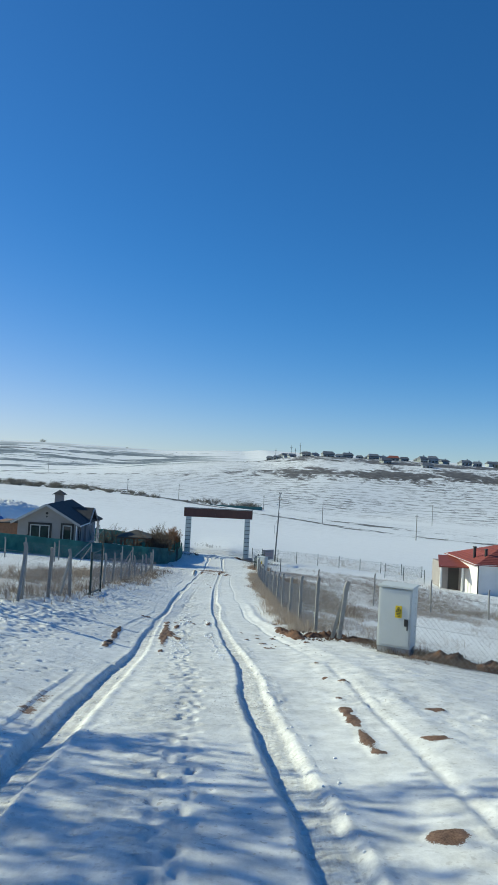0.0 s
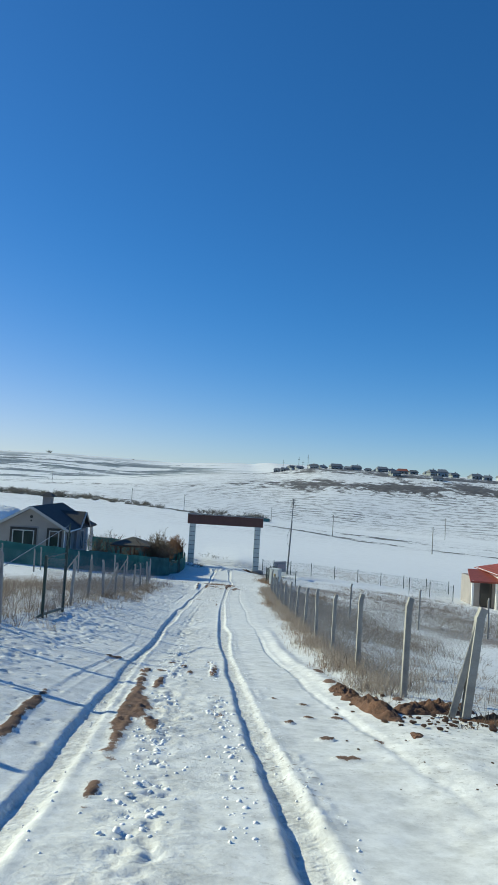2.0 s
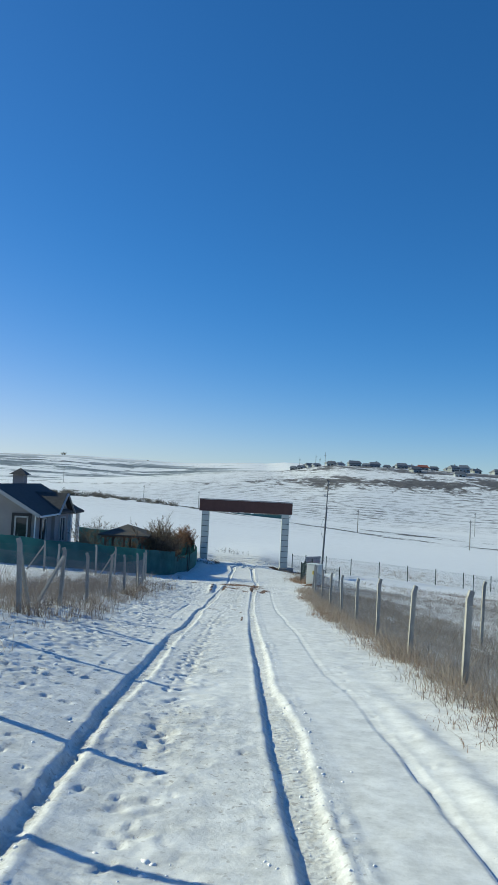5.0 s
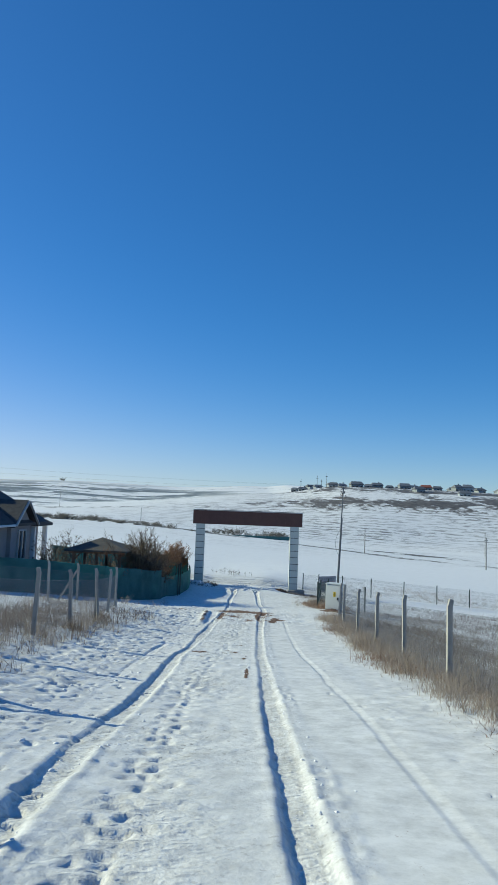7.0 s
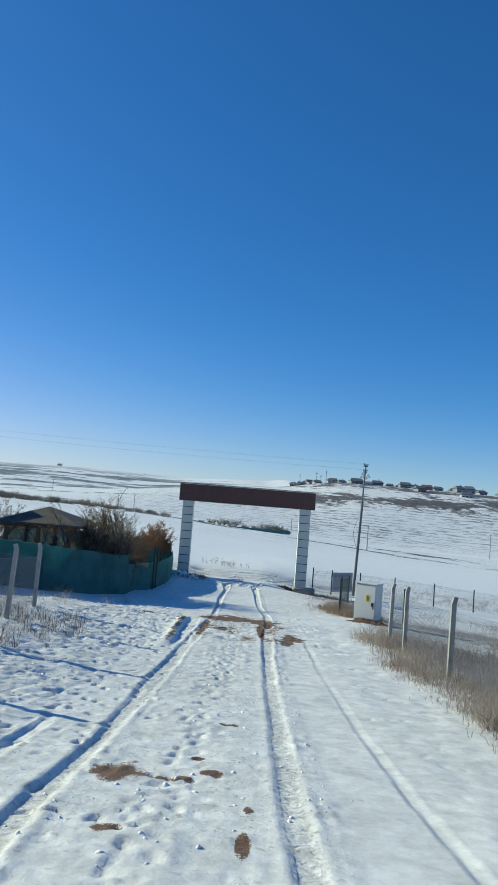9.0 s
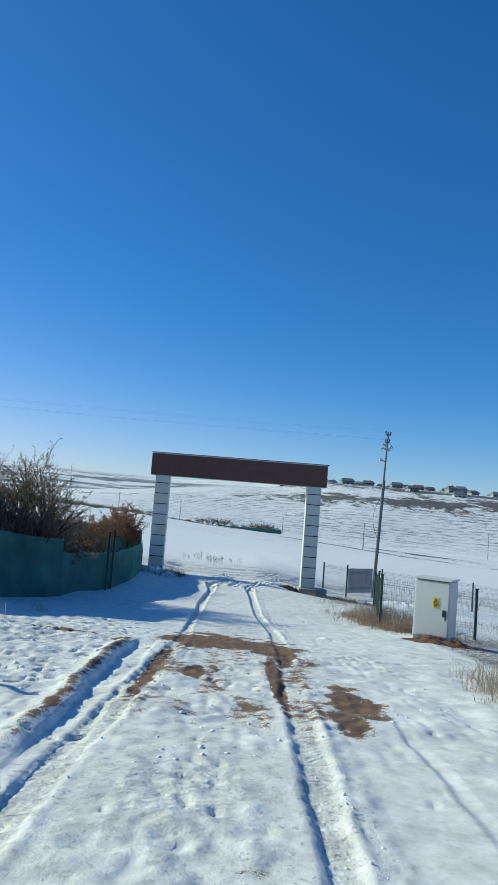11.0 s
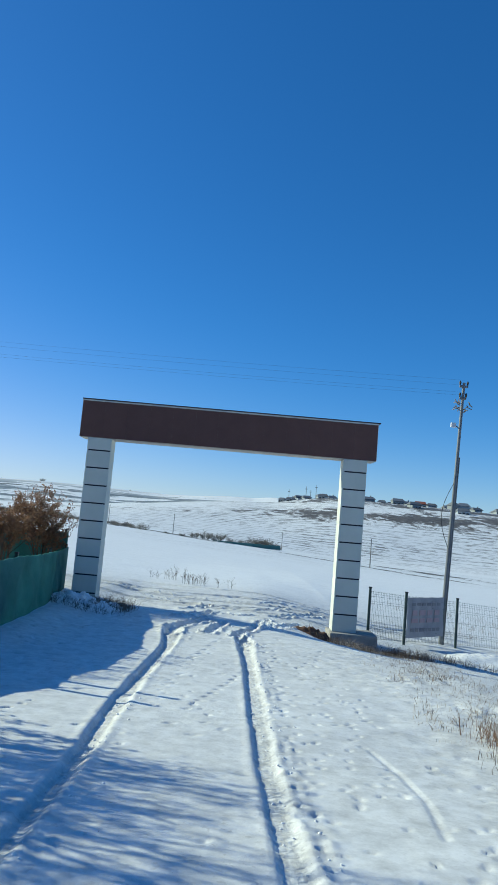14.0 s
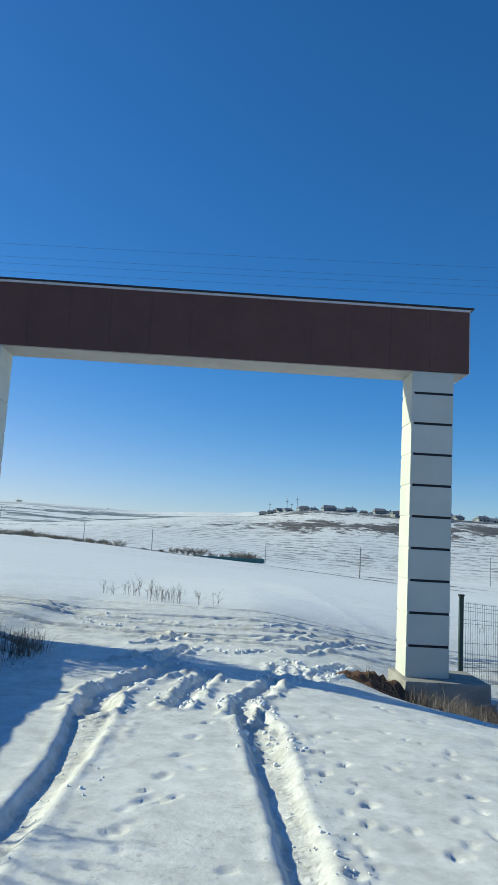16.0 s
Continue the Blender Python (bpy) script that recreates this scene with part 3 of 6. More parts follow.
    swirl = off_line(x, y, [(1.62, -9.3), (1.72, -9.9), (1.74, -10.6), (1.66, -11.3)])
    z -= 0.010 * (1 - step(0.004, 0.034, swirl))
    # the turning place beyond the gate, crossed by many wheels
    turn = step(-2.6, -0.8, y) * (1 - step(5.5, 9.5, y + 0.12 * x)) * (1 - step(6, 12, np.abs(x)))
    z += turn * (0.01 * lattice(x, y, 0.45, 31) + 0.008 * np.abs(lattice(x, y, 0.17, 32)))
    for cx, cy, r, deep in ((3.0, 40.5, 38.5, .06), (0.0, 40.0, 36.6, .05), (6.0, 46.0, 42.8, .05), (-3.0, 34.0, 29.6, .05), (2.0, 30.0, 28.2, .05),
                            (2, 60, 58.6, .06), (-4, 60, 57.9, .06), (5, 60, 57.0, .07), (-6, 60, 56.4, .05), (3, 60, 55.7, .07), (-2, 60, 55.0, .06), (8, 60, 54.4, .06)):
        d = np.hypot(x - cx, y - cy) - r + 0.08 * lattice(x, y, 1.3, 33) + 0.02 * lattice(x, y, 0.35, 34)
        some = step(-0.3, 0.3, lattice(x, y, 1.9, int(60 + r)))
        z += (groove(d, 0.12, 0.9 * deep, 0.025) + 0.010 * np.abs(lattice(x, y, 0.13, 35)) * np.exp(-((np.abs(d) - 0.2) / 0.07) ** 2)) * turn * some
    j0, j1 = np.searchsorted(ys, (-4.0, 6.5))
    gx, gy = x[j0:j1], y[j0:j1]
    wob = 0.03 * lattice(gx, gy, 0.35, 53) + 0.018 * lattice(gx, gy, 0.12, 54)
    heap = np.abs(lattice(gx, gy, 0.16, 55)) + 0.7 * np.abs(lattice(gx, gy, 0.08, 56))
    for half, deep, line in TURN_TRACKS:
        deep = 0.55 * deep
        d = off_line(gx, gy, line) + wob
        z[j0:j1] += -deep * (1 - step(half * 0.55, half * 1.15, d)) + (0.8 * deep * heap) * np.exp(-((d - half * 1.5) / (half * 0.45)) ** 2)
        z[j0:j1] += 0.012 * heap * (d < half)
    # footprints and paw prints
    rng = np.random.RandomState(5)
    prints = []
    for k in range(8200):
        py = -66 + 66 * rng.rand()
        lane = rng.rand()
        if lane < 0.05:
            px = np.interp(py, PAW_Y, PAW_X) + 0.1 * rng.randn()
            size, deep = 0.030 + 0.012 * rng.rand(), 0.012 + 0.010 * rng.rand()
        elif lane < 0.09:
            px = np.interp(py, PAW_Y, PAW_X) + 0.3 * rng.randn()
            size, deep = 0.026 + 0.014 * rng.rand(), 0.008 + 0.008 * rng.rand()
        elif lane < 0.95:
            px = -2.2 + 0.72 * rng.randn()
            size, deep = 0.026 + 0.026 * rng.rand() ** 2, 0.015 + 0.024 * rng.rand()
        else:
            px = np.interp(py, [-65, -50, -20, 0], [3.0, 2.3, 1.9, 1.5]) + 0.3 * rng.randn()
            size, deep = 0.022 + 0.016 * rng.rand(), 0.010 + 0.008 * rng.rand()
        if (py > -14 and lane < 0.95 and rng.rand() < 0.8) or (-18 < py < -15 and -0.75 < px < 1.1):
            continue
        prints.append((px, py, size, deep))
    for k in range(400):
        py = -65 + 0.125 * k + 0.035 * rng.randn()
        if py < -56.5 or -42 < py < -28 or (py < -22 and rng.rand() < 0.4):
            prints.append((np.interp(py, PAW_Y, PAW_X) + 0.062 * (-1) ** k + 0.022 * rng.randn(), py, 0.044 + 0.010 * rng.rand(), 0.018 + 0.008 * rng.rand()))
    for k in range(60):
        prints.append((1.0 + 0.07 * math.sin(k * 0.4) + 0.05 * (-1) ** k + 0.03 * rng.randn(), -13 + k * 0.165 + 0.04 * rng.randn(), 0.028 + 0.01 * rng.rand(), 0.017))
        prints.append((1.5 + 0.35 * rng.randn(), -13 + k * 0.18 + 0.08 * rng.randn(), 0.026 + 0.012 * rng.rand(), 0.014))
        if k < 50:
            prints.append((0.95 + 1.2 * rng.rand() ** 1.5, -14 + 13 * rng.rand(), 0.026 + 0.014 * rng.rand() ** 2, 0.014))
        prints.append((2.0 + 1.6 * rng.rand(), -14 + 13 * rng.rand(), 0.03 + 0.02 * rng.rand(), 0.014))
    for k in range(22):
        prints.append((0.03 + 0.027 * k, -8.4 + 0.115 * k + 0.05 * (-1) ** k, 0.038, 0.014))
        prints.append((-0.32 + 0.012 * k + 0.04 * (-1) ** k, -8.3 + 0.16 * k, 0.034, 0.011))
    for k in range(12):
        prints.append((-0.12 + 0.035 * k, -5.3 + 0.2 * k + 0.08 * (-1) ** k, 0.04, 0.013))
    for px, py, r, deep in prints:
        i0, i1 = np.searchsorted(xs, (px - 3 * r, px + 3 * r))
        j0, j1 = np.searchsorted(ys, (py - 3.5 * r, py + 3.5 * r))
        a = 6.28 * rng.rand()
        u, v = x[j0:j1, i0:i1] - px, y[j0:j1, i0:i1] - py
        u, v = (u * math.cos(a) + v * math.sin(a)) / (0.7 * r), (v * math.cos(a) - u * math.sin(a)) / (1.35 * r)
        d2 = u * u + v * v
        edge = np.sqrt(d2)
        z[j0:j1, i0:i1] += deep * (-np.exp(-(d2 ** 1.25)) + 0.2 * np.exp(-((edge - 1.45) / 0.3) ** 2))
    # bare soil
    soil = np.zeros_like(x)
    for p in SOIL_PATCHES:
        soil = np.maximum(soil, patch(x, y, *p))
    soil = 1.5 * soil + (soil > 0) * (0.35 * lattice(x, y, 0.55, 45) + 0.42 * lattice(x, y, 0.2, 46) + 0.22 * lattice(x, y, 0.09, 49))
    soil = np.clip(soil, 0, 1)
    z += (np.where(y > -50, -0.012, 0.004) + (1 - 0.3 * step(-30, -26, y)) * (0.02 * np.abs(lattice(x, y, 0.13, 47)) + 0.018 * np.abs(lattice(x, y, 0.06, 48)))) * soil * near
    wave = 0.5 + 0.5 * lattice(x, y, 0.8, 41)
    soil = np.maximum(soil, muddy * np.clip(0.75 * np.exp(-((trough + 0.22) / 0.07) ** 2), 0, 1) * (0.6 + 0.5 * wave))
    churned = step(-22.5, -20.5, y) * (1 - step(-17.2, -16.4, y)) * step(-0.75, -0.5, x) * (1 - step(1.0, 1.6, x))
    soil = np.maximum(soil, churned * (0.31 + 0.34 * lattice(6 * x, y, 0.9, 57)))
    soil = np.maximum(soil, 0.47 * ragged * step(-0.1, 0.5, lattice(x, y, 0.45, 58)))
    soil = np.maximum(soil, 0.52 * np.exp(-((x - aside + 0.04) / 0.09) ** 2) * step(0.1, 0.5, lattice(x, y, 1.3, 59)) * (1 - step(-48, -45, y)))
    # dead grass through thin snow on the plots beside the road
    stub = (0.36 + 0.24 * step(-44, -34, y) * (1 - step(-12, -8, y)) * (1 - step(10, 20, x))) * step(2.9, 4.0, x) * (1 - step(26, 34, x)) * (1 - step(-1, 4, y)) * (1 + 0.28 * lattice(x, y, 3.5, 42))
    stub = np.maximum(stub, 0.37 * step(2.6, 3.6, -x) * (1 - step(12, 20, -x)) * (1 - step(-24, -16, y)) * (1 + 0.3 * lattice(x, y, 5, 43)))
    stub = np.maximum(stub, 0.40 * np.exp(-((x - 3.2) / 1.0) ** 2) * step(-12, -6, y) * (1 - step(0, 3, y)))
    stub = np.where(y > 12, 0, stub)
    # bare strips and scrub on the far slopes
    brush = np.zeros_like(x)
    for cx, cy, rx, ry, s, *turned in FAR_BARE:
        brush = np.maximum(brush, s * patch(x, y, cx, cy, rx, ry, *turned))
    brush = np.maximum(brush, 0.06 * step(600, 800, y))
    furrow = 0.85 * step(182, 215, y) * (1 - step(430, 560, y)) * step(-120, 0, x) + 0.07 * step(560, 800, y) + 0.3 * step(50, 110, y) * (1 - step(150, 182, y))
    hill = 1.0 * step(380, 480, y) * (1 - step(-90, 60, x)) * (1 - 0.75 * step(900, 1150, y))
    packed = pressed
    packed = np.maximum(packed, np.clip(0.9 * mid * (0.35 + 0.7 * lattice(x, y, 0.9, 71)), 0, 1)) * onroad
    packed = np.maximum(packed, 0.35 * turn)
    old = (1 - step(4, 9, np.abs(x - 0.3))) * (1 - step(3, 12, y)) * (1 - 0.35 * lattice(x, y, 2.5, 72))
    right = step(0.08, 0.2, x - right_rut)
    rough = (1 - 0.75 * right * (1 - 0.8 * step(1.9, 2.8, x))) * (1 - 0.5 * step(-15, -12, y) * (1 - step(1.1, 1.6, x)))
    rough = np.clip(rough * (0.8 + 0.5 * lattice(x, y, 1.4, 73)), 0.08, 1)
    n, m = x.shape
    verts = np.stack([x.ravel(), y.ravel(), z.ravel()], 1)
    q = np.arange(n * m).reshape(n, m)
    faces = np.stack([q[:-1, :-1].ravel(), q[:-1, 1:].ravel(), q[1:, 1:].ravel(), q[1:, :-1].ravel()], 1)
    me = bpy.data.meshes.new("ground")
    me.vertices.add(n * m)
    me.vertices.foreach_set("co", verts.ravel())
    me.loops.add(faces.size)
    me.loops.foreach_set("vertex_index", faces.ravel())
    me.polygons.add(len(faces))
    me.polygons.foreach_set("loop_start", np.arange(0, faces.size, 4))
    me.update(calc_edges=True)
    me.polygons.foreach_set("use_smooth", np.ones(len(faces), bool))
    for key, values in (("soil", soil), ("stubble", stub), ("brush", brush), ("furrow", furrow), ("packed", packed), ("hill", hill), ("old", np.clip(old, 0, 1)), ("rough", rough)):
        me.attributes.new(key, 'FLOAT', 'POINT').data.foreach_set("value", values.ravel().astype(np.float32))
    me.materials.append(SNOW)
    SURFACE.extend((xs, ys, z))
    return tagged(new("ground", me), "snow-covered ground with wheel ruts, bare soil and distant hills", "ground", kind="structure")


SURFACE = []
# tracks of wheels that turned before and beyond the gate: half width, depth, line
TURN_TRACKS = [(.10, .09, [(0.0, -2.65), (.08, -2.08), (.26, -1.15)]), (.13, .11, [(-.62, -2.9), (-.66, -2.3), (-.5, -1.74), (-.3, -1.4), (-.1, -.88)]), (.10, .10, [(-.72, -.55), (-.5, -.25)]),
               (.10, .09, [(-.29, -.49), (-.04, .6)]), (.09, .05, [(.05, 1.23), (.46, 1.83), (.89, 1.77), (1.63, 2.86)]), (.10, .07, [(1.34, .83), (1.9, 1.94), (2.6, 3.25)]),
               (.07, .05, [(.97, -.39), (.94, -1.08), (.96, -1.54)]), (.07, .05, [(1.14, -.14), (1.25, -.51), (1.31, -1.13)]), (.09, .05, [(1.4, -.79), (1.9, .48)]),
               (.10, .08, [(.5, -2.9), (.56, -2.33), (.7, -2.0), (.95, -1.2)]), (.06, .04, [(.66, -3.9), (.64, -3.28), (.7, -2.56)]), (.09, .04, [(-3.91, 5.54), (-2.5, 4.75), (-1.54, 4.13), (-.46, 3.63)]),
               (.08, .05, [(.12, 3.57), (.99, 3.66), (1.98, 4.52)]), (.08, .05, [(.29, .35), (.6, .28), (.95, .76)]), (.08, .06, [(-.7, .75), (-.41, 1.27), (-.22, 2.04)]), (.07, .04, [(-1.95, 3.23), (-1.06, 2.74)])]
PAW_Y, PAW_X = [-66, -61.6, -60, -58.5, -57.5, -54, -48, -42, -37, -34, -30, -24, -14], [1.1, 1.0, .98, .86, .7, .5, .15, -.14, -.17, -.25, -.1, .1, .2]
SOIL_PATCHES = [(.15, -53.9, .085, 2.7, 3.8), (.21, -54.0, .13, .7, 4), (.34, -56.7, .04, .25), (.26, -52.3, .05, .5), (.46, -54.8, .06, .35, 8), (-.57, -55.2, .05, .7, 8), (.87, -50.6, .045, .85), (-.62, -54.5, .05, .6, 6), (-.47, -56.5, .06, .5, 3), (-.65, -50.2, .12, .14),
                (-.05, -51.2, .06, .15), (.18, -51.1, .07, .06), (.2, -49.8, .08, .25), (.42, -50.3, .04, .3), (.55, -51.0, .04, .2), (2.43, -59.07, .05, .08), (2.60, -59.35, .06, .1), (2.42, -60.2, .05, .1), (2.39, -60.75, .06, .13),
                (2.38, -61.2, .045, .42), (2.37, -61.8, .05, .42), (2.39, -62.2, .05, .06), (2.87, -61.9, .13, .08), (3.19, -60.76, .1, .06), (2.49, -57.85, .05, .05), (2.39, -63.75, .1, .1), (1.89, -53.3, .05, .08), (1.87, -54.05, .06, .06), (2.15, -54.0, .09, .05), (1.91, -54.95, .06, .07), (2.0, -55.6, .11, .05), (1.66, -54.3, .05, .05), (2.98, -52.9, .06, .1), (2.44, -50.0, .08, .3), (2.44, -51.3, .08, .2), (3.07, -51.5, .1, .15), (1.6, -53.0, .05, .03), (2.35, -55.0, .05, .06),
                (-.4, -29.15, .18, .25), (-.1, -29.2, .2, .07), (.15, -29.05, .11, .1), (.05, -28.7, .07, .06), (-.29, -30.2, .1, .07), (.36, -30.3, .04, .22), (.22, -27.5, .1, .05), (.42, -32.1, .03, .55), (.39, -29.75, .04, .1),
                (.02, -16.2, .78, 1.35), (.5, -16.35, .62, 1.3), (-.36, -16.4, .22, 1.1), (.8, -16.9, .22, 1.4), (-.54, -18.6, .07, 2.0), (-.13, -19.05, .1, .4), (.64, -19.2, .07, 1.7), (1.22, -20.2, .24, .8), (1.05, -20.9, .2, .45), (-1.2, -16.9, .12, .35), (-2.1, -16.35, .6, .12),
                (-.1, 2.2, .2, .12)]
FAR_BARE = [(42, 325, 46, 30, .9), (90, 318, 60, 30, .9), (140, 330, 60, 36, .85), (120, 395, 90, 24, 1.1), (190, 340, 60, 40, .95), (110, 445, 140, 30, 1.25), (220, 430, 90, 50, 1.25), (60, 470, 60, 20, .7), (130, 490, 130, 30, .9), (60, 400, 40, 16, .8),
            (-70, 300, 70, 9, .66), (-140, 330, 60, 12, .7), (18, 122, 24, 6, .9, -47), (-9.5, 158.5, 27, 5, .85, -58), (62, 88, 40, 6, .9, -25), (46, 132, 40, 5, .85, -20), (-25, 172, 30, 7, .9), (-90, 177, 60, 9, .9), (-110, 230, 60, 8, .8), (-60, 215, 40, 5, .7)]
hills = random.Random(9)
FAR_BARE += [(hills.uniform(-480, -40), 470 + 60 * k, hills.uniform(60, 170), hills.uniform(6, 14), hills.uniform(.6, .8)) for k in range(10)]
build_ground()


def surface_at(px, py):
    """Height of the trodden surface, ruts and prints with it."""
    xs, ys, z = SURFACE
    return float(z[min(np.searchsorted(ys, py), len(ys) - 1), min(np.searchsorted(xs, px), len(xs) - 1)])


def loose_snow():
    """Crumbs and lumps of broken snow thrown up beside the ruts and over the turning place."""
    rng = random.Random(77)
    bm = bmesh.new()
    bmesh.ops.create_icosphere(bm, subdivisions=1, radius=1.0)
    base = [v.co.copy() for v in bm.verts]
    tris = [tuple(v.index for v in face.verts) for face in bm.faces]
    bm.free()
    s = Shape()
    spots = [None] * 3400
    # broken crust between the ruts, on the trodden verge and past the bare soil: count, x about, spread, y from, y to, largest
    for count, middle, spread, y0, y1, most in ((900, (LEFT_RUT, .50), .10, -57.5, -46, .022), (600, (RIGHT_RUT, -.38), .07, -57.5, -46, .020), (240, (LEFT_RUT, .52), .14, -35, -19, .014), (150, (RIGHT_RUT, -.36), .06, -34, -19, .013),
                                                (900, (None, -2.0), .6, -56, -24, .022), (300, (None, -1.6), .5, -24, -15, .018), (260, (None, 1.9), .5, -21, -13.5, .011)):
        for _ in range(count):
            y = rng.uniform(y0, y1)
            x = middle[1] + (float(np.interp(y, RUT_Y, middle[0][1])) if middle[0] else 0.0) + rng.gauss(0, spread)
            if lattice(np.array([x]), np.array([y]), 0.8, 81)[0] > -0.15 and not (-17.8 < y < -14.8 and -0.8 < x < 1.3):
                spots.append((x, y, 0.005 + most * rng.random() ** 2.2))
    for k, spot in enumerate(spots):
        y = rng.uniform(-64, -2.5)
        right = rng.random() < 0.62
        edges = RIGHT_RUT if right else LEFT_RUT
        lo, hi = (float(np.interp(y, RUT_Y, edges[i])) for i in (0, 1))
        x = hi + abs(rng.gauss(0, 0.09)) if rng.random() < 0.6 else rng.uniform(lo + 0.04, hi)
        r = 0.003 + 0.009 * rng.random() ** 3
        if spot:
            x, y, r = spot
        elif k >= 2500:
            line = TURN_TRACKS[rng.randrange(len(TURN_TRACKS))][2]
            a, b = rng.choice(list(zip(line, line[1:])))
            t = rng.random()
            x, y = a[0] + (b[0] - a[0]) * t + rng.gauss(0, 0.11), a[1] + (b[1] - a[1]) * t + rng.gauss(0, 0.11)
            r = 0.005 + 0.024 * rng.random() ** 3
        if -17.8 < y < -14.8 and -0.8 < x < 1.3:
            continue
        q = rng.random() * 6.28
        c, sn = math.cos(q), math.sin(q)
        n = len(s.v)
        z = surface_at(x, y) + (-0.05 if spot else 0.3) * r
        ax, ay, az = rng.uniform(0.7, 1.5) * r, rng.uniform(0.7, 1.3) * r, rng.uniform(0.5, 1.0) * r
        for v in base:
            j = rng.uniform(0.7, 1.25)
            s.v.append((x + j * (v.x * ax * c - v.y * ay * sn), y + j * (v.x * ax * sn + v.y * ay * c), z + j * v.z * az))
        s.f += [tuple(n + i for i in t) for t in tris]
    me = bpy.data.meshes.new("loose_snow")
    me.from_pydata(s.v, [], s.f)
    me.materials.append(LOOSE_SNOW)
    me.polygons.foreach_set("use_smooth", np.ones(len(s.f), bool))
    return tagged(new("loose_snow", me), "white crumbs and lumps of broken snow beside the ruts", "snow", kind="stuff")


loose_snow()

# ---------- entrance gate ----------
def entrance_gate():
    gate = thing("entrance_gate", pose(0, 0, 0), "tall roadside gateway, two pale block pillars under a brown clad beam", "gate")
    for side, foot in ((-1, 0.02), (1, 0.0)):
        x = side * 2.80
        pillar = part("pillar", Shape().box((x, 0.225, 1.83), (0.505, 0.455, 3.74)), RENDERED, gate, "pale rendered pillar with dark recessed joints")
        top = 3.70
        for k in range(10):
            low = 3.43 - 0.382 * k if k < 9 else foot
            block = Shape().box((x, 0.225, (top + low) / 2), (0.52, 0.47, top - low - 0.028)).mesh("block", RENDERED, 0.008)
            part("block", block, RENDERED, pillar)
            if k < 9:
                part("joint", Shape().box((x + 0.012, -0.004, low), (0.48, 0.01, 0.03)), JOINT, pillar, "dark recessed joint")
            top = low
    # concrete foot of one pillar stands proud of the ground
    part("footing", Shape().box((2.98, 0.18, -0.11), (1.0, 0.86, 0.24)).box((2.96, 0.2, -0.4), (1.1, 1.0, 0.4)), CONCRETE, gate, "rough concrete footing", 0.03)
    part("footing", Shape().box((-2.82, 0.25, -0.02), (0.66, 0.66, 0.2)), CONCRETE, gate, "", 0.03)
    beam = part("beam", Shape().box((0, 0.27, 4.115), (6.50, 0.54, 0.80)), CLADDING, gate, "dark brown sheet-clad beam")
    for k in range(13):
        part("cladding_sheet", Shape().box((-3.0 + 0.5 * k, -0.004, 4.115), (0.4985, 0.012, 0.80)), CLADDING, beam, "", 0.002)
    part("soffit", Shape().box((0, 0.27, 3.707), (6.46, 0.52, 0.012)), SOFFIT, beam, "weathered grey soffit board")
    part("drip_edge", Shape().box((0, -0.016, 4.520), (6.52, 0.012, 0.028)).box((-3.254, 0.27, 4.11), (0.008, 0.56, 0.8)).box((3.254, 0.27, 4.11), (0.008, 0.56, 0.8)), TRIM_LIGHT, beam, "pale metal drip edge")
    part("cap", Shape().box((0.02, 0.27, 4.546), (6.56, 0.62, 0.024)), TRIM_DARK, beam, "dark metal cap sheet", 0.004)
    return gate


entrance_gate()

# ---------- utility pole and cables ----------
def utility_pole(x, y, z, h):
    pole = thing("utility_pole", pose(x, y, z, 0, 2.2, 0), "galvanised steel utility pole with crossarms and a small lamp", "utility pole", "power line poles")
    part("mast", Shape().tube((0, 0, -0.3), (0, 0, h), 0.054, 0.038, 12), POLE_STEEL, pole, smooth=False)
    part("mast", Shape().tube((0.075, 0.02, -0.3), (0.062, 0.02, h * 0.7), 0.022, 0.02, 8), POLE_STEEL, pole, "conduit strapped to the mast")
    for zz, w in ((h - 0.1, 0.22), (h - 0.42, 0.18)):
        arm = part("crossarm", Shape().box((0, 0, zz), (w, 0.06, 0.06)), POLE_STEEL, pole, "", 0.006)
        for s in (-1, 1):
            part("insulator", Shape().tube((s * w * 0.45, 0, zz + 0.03), (s * w * 0.45, 0, zz + 0.10), 0.018, 0.03).tube((s * w * 0.45, 0, zz + 0.10), (s * w * 0.45, 0, zz + 0.15), 0.034, 0.012), BLACK, arm)
    coil = Shape()
    rng = random.Random(4)
    for k in range(26):
        q = rng.random() * 6.28
        a = Vector((0.17 * math.cos(q), 0.15 * math.sin(q), h - 0.6 + 0.24 * (rng.random() - 0.5)))
        b = a + Vector((rng.uniform(-.13, .13), rng.uniform(-.13, .13), rng.uniform(-.12, .12)))
        coil.tube(a, b, 0.012, 0.012, 5)
    part("cable_coil", coil, GRASS, pole, "yellowish tangle of cable")
    lamp = part("lamp_arm", Shape().tube((0, 0, h - 1.25), (-0.16, -0.05, h - 1.16), 0.015, 0.015, 6), POLE_STEEL, pole)
    part("lamp_head", Shape().box((-0.2, -0.06, h - 1.17), (0.13, 0.09, 0.12)), TRIM_LIGHT, lamp, "", 0.015)
    return pole


utility_pole(5.75, 3.0, -0.35, 6.65)
utility_pole(-46.0, 7.0, 2.3, 7.2)


def cable(name, a, b, sag, r, label, mat=CABLE, group=""):
    """A hanging wire between two points."""
    s, n = Shape(), 22
    pts = []
    for k in range(n + 1):
        t = k / n
        pts.append(Vector(a).lerp(Vector(b), t) - Vector((0, 0, 4 * sag * t * (1 - t))))
    for p, q in zip(pts, pts[1:]):
        s.tube(p, q, r, r, 5, False)
    return tagged(new(name, s.mesh(name, mat)), label, "cable", group)


